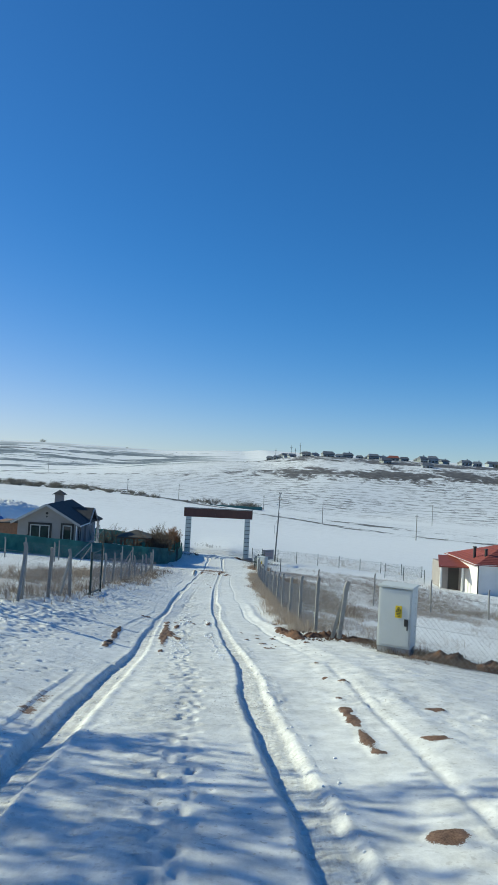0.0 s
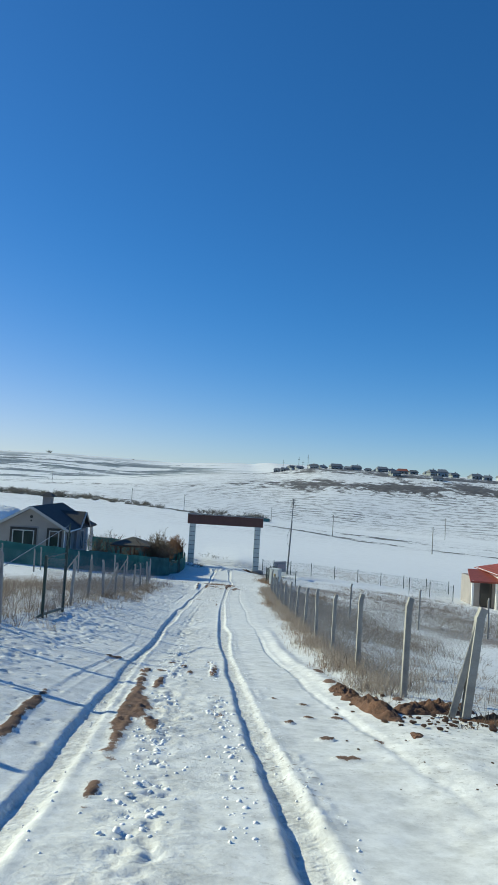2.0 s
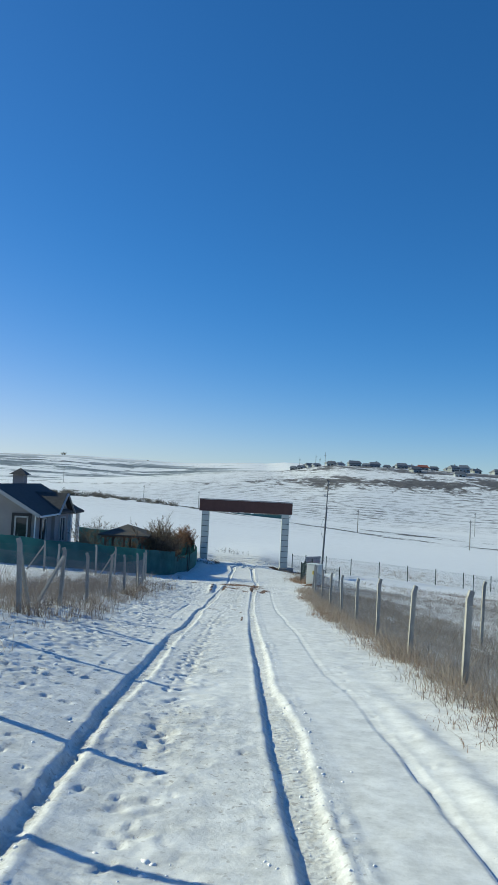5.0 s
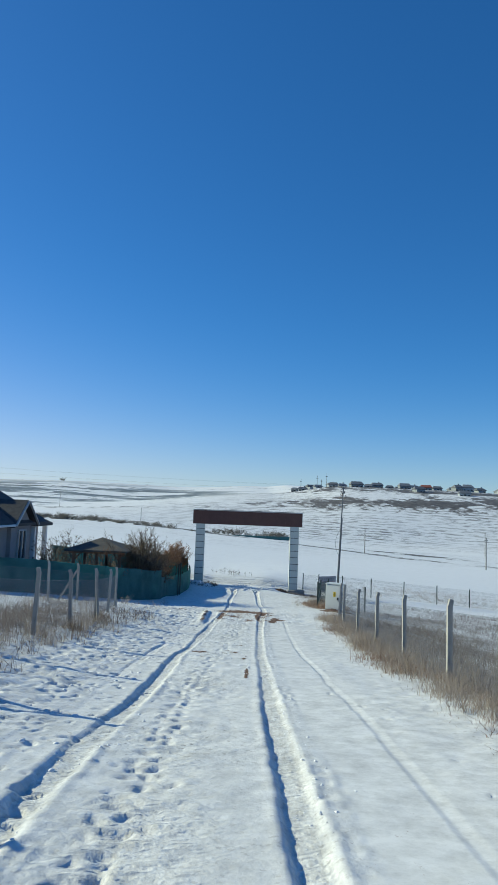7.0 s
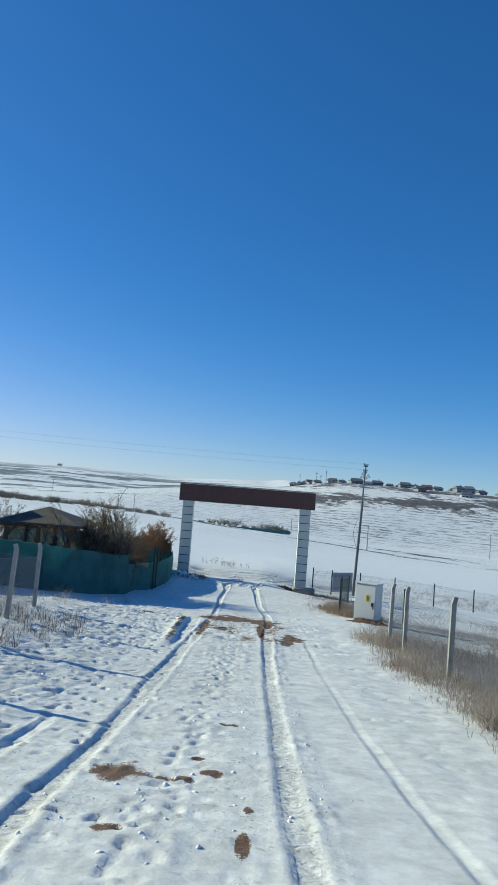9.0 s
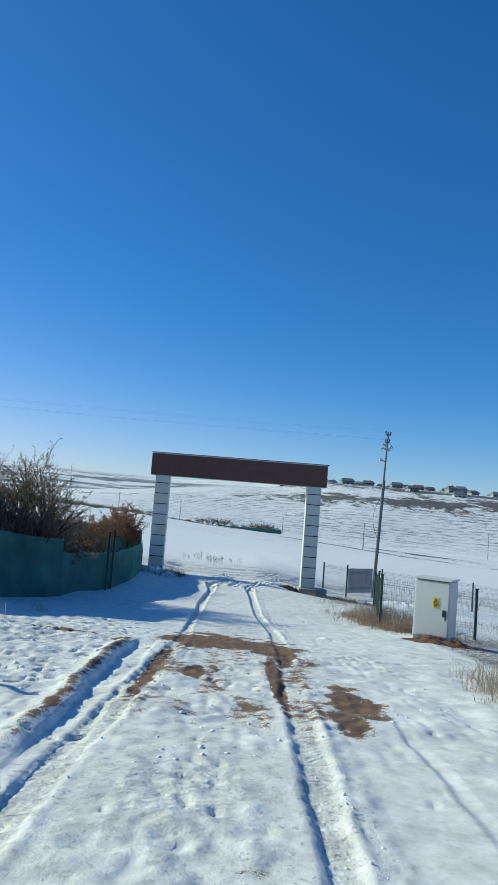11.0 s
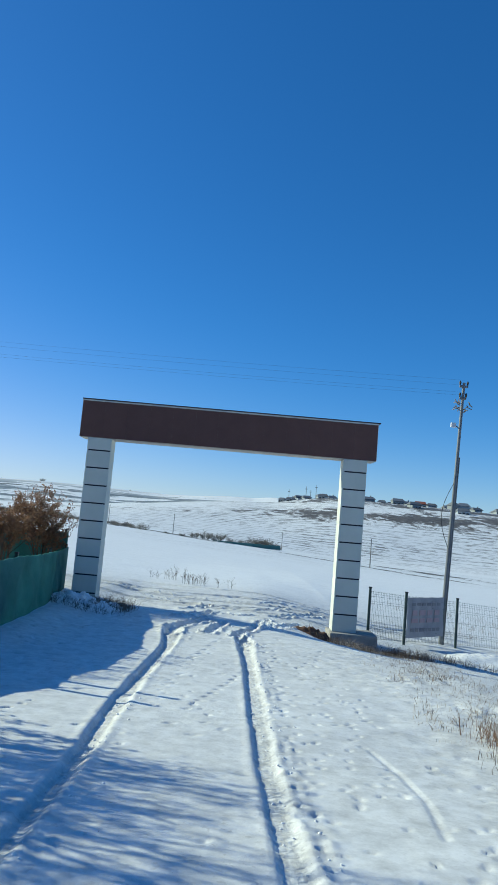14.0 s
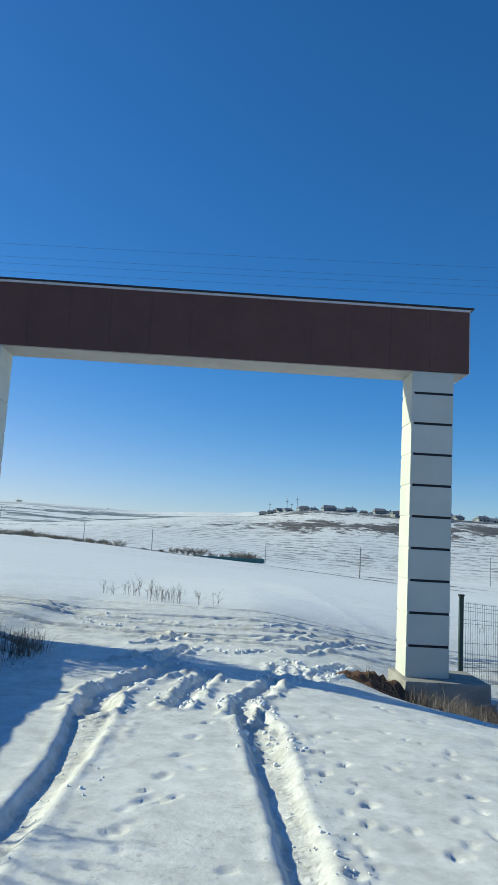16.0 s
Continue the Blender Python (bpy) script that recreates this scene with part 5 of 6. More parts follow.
    # porch behind the bay
    s = Shape().slab([(x1 - 0.3, -9.0, 3.95), (wx + 0.25, -9.0, 3.65), (wx + 0.25, -6.6, 3.65), (x1 - 0.3, -6.6, 3.95)], (0, 0, -0.12))
    part("porch_roof", s, SHINGLE, g)
    for yy in (-8.7, -6.9):
        part("porch_post", Shape().box((wx - 0.05, yy, (zb + 3.5) / 2), (0.2, 0.2, 3.5 - zb)), WHITE_TRIM, g, bevel=0.015)
    part("gutter", Shape().tube((x1 + 0.45, y0 - 0.4, ze - 0.3), (x1 + 0.45, -12.2, ze - 0.3), 0.05, 0.05, 8).tube((x1 + 0.08, y0 - 0.06, ze - 0.3), (x1 + 0.08, y0 - 0.06, zb), 0.035, 0.035, 8), WHITE_TRIM, g, "white gutter and downpipe")
    return g


grey_house()
shed = thing("red_shed", None, "low reddish timber shed beside the bungalow", "shed")
part("wall", Shape().box((-15.6, -11.5, 2.2), (2.4, 3.0, 2.6)), TIMBER, shed)
part("roof", Shape().slab([(-17.0, -13.2, 3.45), (-14.2, -13.2, 3.6), (-14.2, -9.8, 3.6), (-17.0, -9.8, 3.45)], (0, 0, -0.1)), SHINGLE, shed)


def gazebo():
    cx, cy, w = -6.2, -11.1, 1.05
    zb = ground_at(cx, cy)
    g = thing("gazebo", None, "timber garden gazebo with a low grey-brown hip roof", "gazebo")
    for dx in (-1, 0, 1):
        for dy in (-1, 1):
            p = part("post", Shape().box((cx + dx * w * 0.93, cy + dy * w * 0.93, zb + 0.95), (0.11, 0.11, 2.1)), TIMBER, g, bevel=0.008)
            if dx:
                part("knee_brace", Shape().tube((cx + dx * w * 0.93, cy + dy * w * 0.93, zb + 1.5), (cx + dx * w * 0.60, cy + dy * w * 0.93, zb + 1.93), 0.035, 0.035, 6), TIMBER, p)
    ze, za, o = 2.68, 3.17, w + 0.27
    part("eave_beam", Shape().box((cx, cy - w * 0.95, ze - 0.02), (2 * w + 0.3, 0.09, 0.14)).box((cx, cy + w * 0.95, ze - 0.02), (2 * w + 0.3, 0.09, 0.14)).box((cx + w * 0.95, cy, ze - 0.02), (0.09, 2 * w, 0.14)).box((cx - w * 0.95, cy, ze - 0.02), (0.09, 2 * w, 0.14)), TIMBER, g)
    s = Shape()
    ring = [Vector((cx + dx * o, cy + dy * o, ze)) for dx, dy in ((-1, -1), (1, -1), (1, 1), (-1, 1))]
    for k in range(4):
        a, b = ring[k], ring[(k + 1) % 4]
        s.slab([a, b, (cx, cy, za)], (0, 0, 0.07))
    part("roof", s, GAZEBO_ROOF, g, "low pyramid roof of grey-brown felt")
    for k in range(3):
        part("rail", Shape().box((cx, cy - w * 0.93, zb + 0.25 + 0.3 * k), (2 * w, 0.04, 0.1)), TIMBER, g)
    return g


gazebo()


def board_fence(points, h):
    """A dark timber screen: posts, rails and upright boards."""
    g = thing("timber_screen", None, "dark brown timber board fence behind the green netting", "fence")
    for x, y in points:
        part("post", Shape().box((x, y, ground_at(x, y) + h / 2), (0.09, 0.09, h + 0.15)), TIMBER, g, "", 0.006)
    for (x0, y0), (x1, y1) in zip(points, points[1:]):
        l = math.hypot(x1 - x0, y1 - y0)
        turn = Matrix.Rotation(math.atan2(y1 - y0, x1 - x0), 3, 'Z')
        n = int(l / 0.16)
        for k in range(n):
            t = (k + 0.5) / n
            x, y = x0 + (x1 - x0) * t, y0 + (y1 - y0) * t
            top = h * (0.985 + 0.03 * math.sin(k * 7.3 + x0))
            part("board", Shape().box((x, y, ground_at(x, y) + top / 2), (0.145, 0.022, top), turn), TIMBER, g)
    return g


board_fence([(-4.75, -4.0), (-4.8, -6.2), (-4.85, -8.2), (-4.9, -9.7)], 1.5)


def hip_roof_tiles(parent, x0, x1, y0, y1, ze, zr, over=0.5):
    """A hipped roof in courses of red tiles."""
    x0, x1, y0, y1 = x0 - over, x1 + over, y0 - over, y1 + over
    half = min(x1 - x0, y1 - y0) / 2
    courses = 14
    for k in range(courses):
        t0, t1 = k / courses, (k + 1) / courses
        s = Shape()
        a = [(x0 + half * t0, y0 + half * t0), (x1 - half * t0, y0 + half * t0), (x1 - half * t0, y1 - half * t0), (x0 + half * t0, y1 - half * t0)]
        b = [(x0 + half * t1, y0 + half * t1), (x1 - half * t1, y0 + half * t1), (x1 - half * t1, y1 - half * t1), (x0 + half * t1, y1 - half * t1)]
        z0, z1 = ze + (zr - ze) * t0 + 0.03, ze + (zr - ze) * t1
        for i in range(4):
            j = (i + 1) % 4
            s.slab([(*a[i], z0), (*a[j], z0), (*b[j], z1), (*b[i], z1)], (0, 0, -0.05))
        part("tile_course", s, RED_TILE, parent)


def red_roof_house():
    x0, x1, y0, y1 = 23.4, 32.0, -4.8, 3.4
    zb, ze, zr = -2.0, 1.05, 2.75
    g = thing("red_roof_house", None, "white single-storey house with a red tiled hip roof", "house")
    part("wall", Shape().box(((x0 + x1) / 2, (y0 + y1) / 2, (zb + ze) / 2), (x1 - x0, y1 - y0, ze - zb)), WHITE_WALL, g)
    roof = part("roof", Shape().box(((x0 + x1) / 2, (y0 + y1) / 2, ze + 0.02), (x1 - x0 + 0.9, y1 - y0 + 0.9, 0.1)), WHITE_TRIM, g, "red tiled hip roof")
    hip_roof_tiles(roof, x0, x1, y0, y1, ze, zr)
    for x, y, h in ((23.9, -2.2, 2.35), (24.6, -3.2, 2.25), (27.0, -2.4, 3.0)):
        p = part("chimney", Shape().tube((x, y, ze), (x, y, h), 0.13, 0.13, 10), BLACK, roof, "black metal flue")
        part("cowl", Shape().tube((x, y, h), (x, y, h + 0.1), 0.2, 0.16, 10), BLACK, p)
    framed_window(g, (26.2, y0 - 0.02, -0.35), 1.3, 1.5, '-y', 1, WHITE_TRIM)
    part("downpipe", Shape().tube((x0 - 0.05, y0 - 0.06, ze), (x0 - 0.05, y0 - 0.06, zb), 0.05, 0.05, 8), BLACK, g)
    # entrance annex with an open porch
    ax0, ax1, ay0, ay1 = 21.4, 23.4, -0.6, 2.6
    an = part("annex", Shape().box(((ax0 + ax1) / 2, (ay0 + ay1) / 2, -0.75), (ax1 - ax0, ay1 - ay0, 2.7)), HOUSE_WALL, g, "low annex behind an open porch")
    part("annex_roof", Shape().slab([(ax0 - .8, ay0 - 1.7, .52), (ax1 + .1, ay0 - 1.7, .55), (ax1 + .1, ay1 + .2, 1.0), (ax0 + .6, ay1 + .2, 1.0)], (0, 0, -0.14)), RED_TILE, an)
    part("annex_door", Shape().box((22.5, ay0 - 0.03, -0.85), (1.0, 0.06, 2.1)), BLACK, an, "dark open doorway")
    for x in (ax0 - 0.5, 22.9):
        part("porch_post", Shape().box((x, ay0 - 1.4, -0.8), (0.16, 0.16, 2.7)), WHITE_TRIM, an, "", 0.01)
    part("skylight", Shape().box((28.4, -3.3, 1.98), (0.8, 0.9, 0.06), Matrix.Rotation(radians(19), 3, 'X')), WHITE_TRIM, roof, "white snow-covered roof hatch")
    return g


red_roof_house()


def mound(name, x, y, rx, ry, h, mat, label, category, seed, turn=0.0, rough=0.25, sink=0.03, group=""):
    """A heap of loose material with a lumpy, uneven surface."""
    s = Shape()
    rings, n = 22, 52
    z = ground_at(x, y)
    c, sn = math.cos(radians(turn)), math.sin(radians(turn))
    for j in range(rings + 1):
        r = j / rings
        for i in range(n):
            q = 2 * math.pi * i / n
            edge = 1 + 0.25 * noise.noise(Vector((math.cos(q) * 1.6 + seed, math.sin(q) * 1.6, 0.3)))
            u, v = rx * r * edge * math.cos(q), ry * r * edge * math.sin(q)
            px, py = x + u * c - v * sn, y + u * sn + v * c
            lump = 1 + rough * 1.6 * noise.noise(Vector((px * 2.6, py * 2.6, seed))) + rough * 1.6 * noise.noise(Vector((px * 7, py * 7, seed + 3)))
            top = h * (1 - r * r) ** 0.75 * lump + 0.8 * rough * h * (1 - r ** 4) * noise.noise(Vector((px * 9, py * 9, seed + 7))) + min(0.045, 0.4 * h) * (1 - r ** 4) * noise.noise(Vector((px * 23, py * 23, seed)))
            s.v.append((px, py, ground_at(px, py) - sink + max(top, 0 if r < 1 else -0.08)))
    for j in range(rings):
        for i in range(n):
            k = (i + 1) % n
            s.f.append((j * n + i, j * n + k, (j + 1) * n + k, (j + 1) * n + i))
    return tagged(new(name, s.mesh(name, mat, smooth=True)), label, category, group)


for k, a in enumerate(((2.47, -52.45, .17, .6, .1, 4), (2.58, -53.55, .18, .85, .1, 5), (3.2, -53.55, .5, .26, .12, 10), (2.95, -53.7, .3, .2, .08, 40), (3.75, -54.1, .45, .22, .08, -20), (4.3, -54.9, .5, .25, .09, -40), (4.9, -56.1, .7, .3, .13, -5), (5.9, -56.3, .9, .4, .2, 0), (2.68, -54.9, .07, .2, .05, -10))):
    mound("soil_mound", *a[:5], SOIL, "heap of loose red-brown soil on the snow", "soil heap", k * 2.7, a[5], 0.36, group="soil heaps")
mound("soil_mound", 3.9, -13.6, .75, .4, .1, SOIL, "heap of loose red-brown soil by the cabinet", "soil heap", 31, -20, 0.4, group="soil heaps")
mound("soil_mound", 2.2, -0.22, .5, .36, .14, SOIL, "heap of soil and dead grass at the pillar's foot", "soil heap", 33, 0, 0.4, group="soil heaps")
mound("soil_mound", -2.65, -.6, 1.1, .75, .17, SNOW, "lump of snow and dead weeds at the pillar's foot", "snow heap", 35, 0, 0.4)
mound("snow_bank", 6.6, 0.4, 1.5, 0.5, 0.24, SNOW, "low drift of snow beside the utility pole", "snow bank", 14, -12, 0.15)
mound("snow_bank", -26, 20, 6.5, 4.0, 2.0, SNOW, "bank of piled snow behind the bungalow", "snow bank", 12, 10, 0.08)
mound("blue_tarpaulin", -29.0, 16.0, 4.2, 1.2, 1.1, TARP, "crumpled blue tarpaulin beside the snow bank", "tarpaulin", 5, 10, 0.2)

# ---------- clods and dark lumps on the snow ----------
rng = random.Random(21)
clod_mesh = []
for k in range(5):
    bm = bmesh.new()
    bmesh.ops.create_icosphere(bm, subdivisions=1, radius=1.0)
    for v in bm.verts:
        v.co *= 0.75 + 0.5 * rng.random()
        v.co.z *= 0.5
    me = bpy.data.meshes.new("soil_clod")
    bm.to_mesh(me)
    bm.free()
    me.materials.append(SOIL)
    clod_mesh.append(me)
for k in range(122):
    x, y = (rng.uniform(1.7, 3.0), rng.uniform(-57, -52.5)) if k >= 110 else (rng.gauss(2.6, 0.25), rng.gauss(-53.3, 0.5)) if k < 16 else (rng.gauss(3.15, 0.3), rng.gauss(-54.3, 0.25)) if k < 70 else (rng.uniform(-1.2, 1.3), rng.uniform(-19.5, -16))
    r = rng.choice((0.01, 0.014, 0.02, 0.03)) if k < 70 else rng.uniform(0.006, 0.013)
    ob = new("soil_clod", clod_mesh[k % 5])
    ob.matrix_basis = Matrix.Translation((x, y, ground_at(x, y) + r * 0.15)) @ Matrix.Rotation(rng.random() * 6.3, 4, 'Z') @ Matrix.Diagonal((r * rng.uniform(.8, 1.6), r, r, 1))
    tagged(ob, "small dark clod of frozen soil on the snow", "soil clod", "soil clods")

# ---------- dead grass and weeds ----------
def blades(name, spots, label, mat=GRASS, width=0.0030, lean=1.25, kind="stuff", category="grass"):
    """Stalks, two bent segments each. spots: rows of x, y and height."""
    p = np.array(spots, float)
    n = len(p)
    rs = np.random.RandomState(len(p) % 9973)
    z = land(p[:, 0], p[:, 1]) - 0.02
    base = np.stack([p[:, 0], p[:, 1], z], 1)
    q = rs.rand(n) * 2 * np.pi
    tilt = lean * rs.rand(n) ** 1.6
    d = np.stack([np.cos(q) * tilt, np.sin(q) * tilt, np.ones(n)], 1) * p[:, 2:3]
    mid = base + d * 0.55
    tip = base + d * np.array([1.5, 1.5, 0.9])
    a = rs.rand(n) * 2 * np.pi
    side = np.stack([np.cos(a), np.sin(a), 0 * a], 1) * width * (0.6 + 0.8 * rs.rand(n))[:, None]
    v = np.concatenate([base - side, base + side, mid + side * 0.8, mid - side * 0.8, tip], 1).reshape(-1, 3)
    k = np.arange(n)[:, None] * 5
    me = bpy.data.meshes.new(name)
    f4 = (k + np.array([0, 1, 2, 3])).tolist()
    f3 = (k + np.array([3, 2, 4])).tolist()
    me.from_pydata(v.tolist(), [], f4 + f3)
    me.materials.append(mat)
    return tagged(new(name, me), label, category, kind=kind)


def tufts(seed, count, xf, y0, y1, spread, per, h0, h1):
    """Spots in clumps along a line x = xf(y)."""
    rs = np.random.RandomState(seed)
    out = []
    for k in range(count):
        y = y0 + (y1 - y0) * rs.rand()
        cx = xf(y) + spread * rs.randn()
        h = h0 + (h1 - h0) * rs.rand()
        m = int(per * (0.4 + 1.2 * rs.rand()))
        for _ in range(m):
            if abs(cx - xf(y)) < 2.2 * spread:
                out.append((cx + 0.09 * rs.randn(), y + 0.09 * rs.randn(), h * (0.45 + 0.7 * rs.rand())))
    return out


blades("dry_grass", tufts(1, 620, lambda y: 3.12 + 0.15 * math.sin(y * 1.7), -52.5, -18.5, 0.22, 28, 0.08, 0.38) + tufts(21, 420, lambda y: 2.9, -53, -21, 0.22, 9, 0.04, 0.18), "dry tan grass along the fence")
blades("dry_twigs", tufts(22, 220, lambda y: 3.2 + 0.2 * math.sin(y * 1.7), -52.5, -18.0, 0.28, 14, 0.06, 0.3) + tufts(23, 260, lambda y: 2.85, -53, -21, 0.22, 7, 0.04, 0.13), "dark dead stalks among the dry grass", TWIG)
blades("dead_weeds", tufts(34, 520, lambda y: 3.0 + 0.25 * math.sin(y * 0.9), -50, -19, 0.22, 16, 0.05, 0.22), "tall reddish dead weed stalks before the fence", WEED)
blades("dry_grass", tufts(2, 800, lambda y: 4.3, -53.3, -18.0, 0.8, 20, 0.06, 0.26), "dry tan grass inside the fenced plot")
blades("dry_grass", tufts(31, 330, lambda y: 3.2 + 0.15 * math.sin(y * 1.7), -46.0, -18.0, 0.25, 30, 0.12, 0.46), "bushy dry grass at the fence posts")
blades("dry_grass", tufts(3, 170, lambda y: -3.2, -54, -23.5, 0.3, 24, 0.12, 0.42), "dry tan grass along the old fence")
blades("dry_twigs", tufts(33, 300, lambda y: -3.0, -54, -20.5, 0.35, 16, 0.08, 0.4), "dark dead stalks along the old fence", TWIG)
blades("dry_grass", tufts(4, 350, lambda y: -5.5, -54, -14, 1.6, 22, 0.15, 0.4), "sparse dry grass on the snowy plot")
blades("dead_weeds", tufts(61, 950, lambda y: -4.7, -47, -24, 0.75, 16, 0.15, 0.5), "dense grey-brown dead weeds behind the old fence", GREY_WEED)
blades("dead_weeds", tufts(64, 500, lambda y: -4.4, -34, -20, 0.8, 12, 0.06, 0.3), "sparse grey dead weeds standing in the snow", GREY_WEED)
blades("dead_weeds", tufts(62, 2200, lambda y: 13.5, -32, -4, 3.4, 12, 0.12, 0.4), "dense grey-brown dead weeds over the far side of the plot", GREY_WEED)
blades("dead_weeds", tufts(63, 1500, lambda y: 5.3, -44, -19, 0.95, 14, 0.1, 0.38), "grey-brown dead weeds behind the wire mesh", GREY_WEED)
blades("dry_grass", tufts(5, 230, lambda y: 3.5 - 0.12 * (y + 8), -11.8, -8.4, 0.34, 30, 0.1, 0.48), "dry tan grass at the wire fence")
blades("dead_weeds", tufts(35, 260, lambda y: 3.5 - 0.1 * (y + 8), -12.4, -8.2, 0.4, 26, 0.06, 0.34), "reddish dead weeds at the wire fence", WEED)
blades("dry_grass", tufts(6, 1400, lambda y: 15.0, -57, -2, 4.6, 14, 0.12, 0.3), "sparse dry weeds on the snowy plot")
blades("dry_grass", tufts(7, 620, lambda y: 3.5, -10.5, 0.5, 0.6, 9, 0.03, 0.13), "low dry weeds beside the gate pillar")
blades("dry_grass", tufts(8, 40, lambda y: 3.0, -0.9, -0.1, 0.35, 25, 0.15, 0.35), "dry grass at the pillar's footing")
blades("dry_grass", tufts(9, 130, lambda y: -2.75, -1.35, 0.0, 0.5, 22, 0.06, 0.26), "dead weeds at the pillar's foot", TWIG)
blades("dead_weeds", tufts(41, 60, lambda y: -2.15, -0.7, 0.0, 0.22, 26, 0.1, 0.36), "reddish dead weeds before the pillar", WEED)
blades("dry_twigs", tufts(42, 130, lambda y: 4.0, -0.75, -0.15, 0.9, 24, 0.08, 0.3), "dark dead weeds along the foot of the fence", TWIG)
blades("dry_twigs", tufts(43, 90, lambda y: 3.4, -8.5, -0.8, 0.4, 16, 0.03, 0.11), "grey dead tufts on the snowy verge", TWIG)
blades("dry_grass", tufts(10, 170, lambda y: 4.1 + 0.35 * (-54.6 - y), -56.6, -54.0, 0.35, 26, 0.05, 0.2), "dead grass round the cabinet's foot", TWIG)
blades("dry_grass", tufts(12, 700, lambda y: 14.0, 5.0, 12.0, 4.0, 8, 0.1, 0.3), "sparse weeds beyond the wire fence")

# ---------- shrubs and trees ----------
def woody(seed, height, spread, stems, twig_levels=3, leaf=0.0, leaf_size=0.03, thick=0.02):
    """Branching twigs, as one shape, and the leaves on them as another."""
    rng = random.Random(seed)
    wood, leaves = Shape(), Shape()

    def grow(p, d, length, r, level):
        q = p + d * length
        wood.tube(p, q, r, r * 0.6, 4 if level else 5, False)
        if level >= twig_levels - 1 and leaf:
            for _ in range(int(leaf)):
                c = p.lerp(q, rng.uniform(0.2, 1.1)) + Vector((rng.gauss(0, .03), rng.gauss(0, .03), rng.gauss(0, .03)))
                u = Vector((rng.gauss(0, 1), rng.gauss(0, 1), rng.gauss(0, 1))).normalized() * leaf_size
                w = u.cross(Vector((rng.gauss(0, 1), rng.gauss(0, 1), rng.gauss(0, 1)))).normalized() * leaf_size * 0.55
                leaves.poly(c - u, c - w, c + u, c + w)
        if level < twig_levels:
            for k in range(rng.randint(3, 4)):
                t = rng.uniform(0.35, 1.0)
                nd = (d + Vector((rng.gauss(0, .5), rng.gauss(0, .5), rng.gauss(0.12, .3)))).normalized()
                grow(p.lerp(q, t), nd, length * rng.uniform(0.45, 0.7), r * 0.5, level + 1)
    for k in range(stems):
        a = 2 * math.pi * k / stems + rng.random()
        d = Vector((math.cos(a) * spread, math.sin(a) * spread, 1)).normalized()
        grow(Vector((rng.gauss(0, .06), rng.gauss(0, .06), -0.05)), d, height * rng.uniform(0.42, 0.55), thick, 0)
    return wood, leaves


def shrub(name, x, y, seed, height, spread, stems, label, leaf=0.0, leaf_mat=None, levels=3, thick=0.02, leaf_size=0.03, category="shrub", group=""):
    wood, leaves = woody(seed, height, spread, stems, levels, leaf, leaf_size, thick)
    g = thing(name, pose(x, y, ground_at(x, y)), label, category, group)
    part("branch_frame", wood, TWIG, g)
    if leaf:
        part("foliage", leaves, leaf_mat, g)
    return g


# behind the green netting
for k, (x, y, h) in enumerate(((-4.1, 1.0, 2.4), (-4.75, 0.4, 2.4))):
    shrub("withered_shrub", x, y, 50 + k, h, 0.12, 9, "upright shrub with withered red-brown leaves behind the netting", 14, BROWN_LEAF, 3, 0.014, 0.025, group="withered shrubs")
for k, (x, y, h) in enumerate(((-4.35, -9.0, 2.0), (-8.3, -12.6, 1.7))):
    shrub("dull_shrub", x, y, 60 + k, h, 0.2, 8, "dense upright shrub with dull olive-brown foliage behind the netting", 9, OLIVE_LEAF, 3, 0.024, 0.030, group="garden shrubs")
for k, (x, y, h) in enumerate(((-4.3, -5.6, 2.3), (-4.3, -4.3, 2.0), (-4.3, -6.6, 1.8), (-5.7, -12.3, 2.6))):
    shrub("bare_tree", x, y, 70 + k, h, 0.3, 5, "young leafless garden tree with fine reddish twigs", 1, BROWN_LEAF, 4, 0.028, 0.022, "tree", "bare garden trees")
for k, (x, y, h) in enumerate(((-4.25, -10.4, 3.4), (-4.35, -9.6, 3.0), (-4.5, -11.3, 3.2))):
    shrub("bare_tree", x, y, 90 + k, h, 0.15, 9, "slender half-bare upright sapling behind the netting", 8, OLIVE_LEAF, 3, 0.032, 0.022, "tree", "bare garden trees")
for k, (x, y, h) in enumerate(((-8.5, -9.4, 3.1), (-7.7, -7.9, 2.8), (-9.3, -6.2, 2.2), (-7.0, -6.5, 1.9))):
    shrub("bare_shrub", x, y, 95 + k, h, 0.35, 6, "low bare garden shrub with a few dull leaves", 4, OLIVE_LEAF, 3, 0.016, 0.03, "shrub", "garden shrubs")
# trees on the near plot, whose shade falls over the track
for k, (x, y, h) in enumerate(((-7.6, -60.9, 5.2), (-8.6, -62.0, 5.8), (-7.4, -63.0, 5.2), (-9.6, -63.4, 6.0), (-8.0, -64.8, 5.4))):
    shrub("bushy_tree", x, y, 80 + k, h, 0.4, 6, "bushy roadside tree with dull foliage", 3, OLIVE_LEAF, 4, 0.06, 0.055, "tree", "roadside trees")
# dead weeds past the gate
for k in range(18):
    y = 6.9 + 2.3 * rng.random()
    x = -1.25 - 0.75 * (y - 8.2) + rng.gauss(0, 0.3)
    shrub("dead_weed", x, y, 160 + k, 0.4 + 0.25 * rng.random(), 0.1, 3, "upright stalks of dead brown weed in the snow", 0, None, 2, 0.0036, category="weed", group="dead weeds")
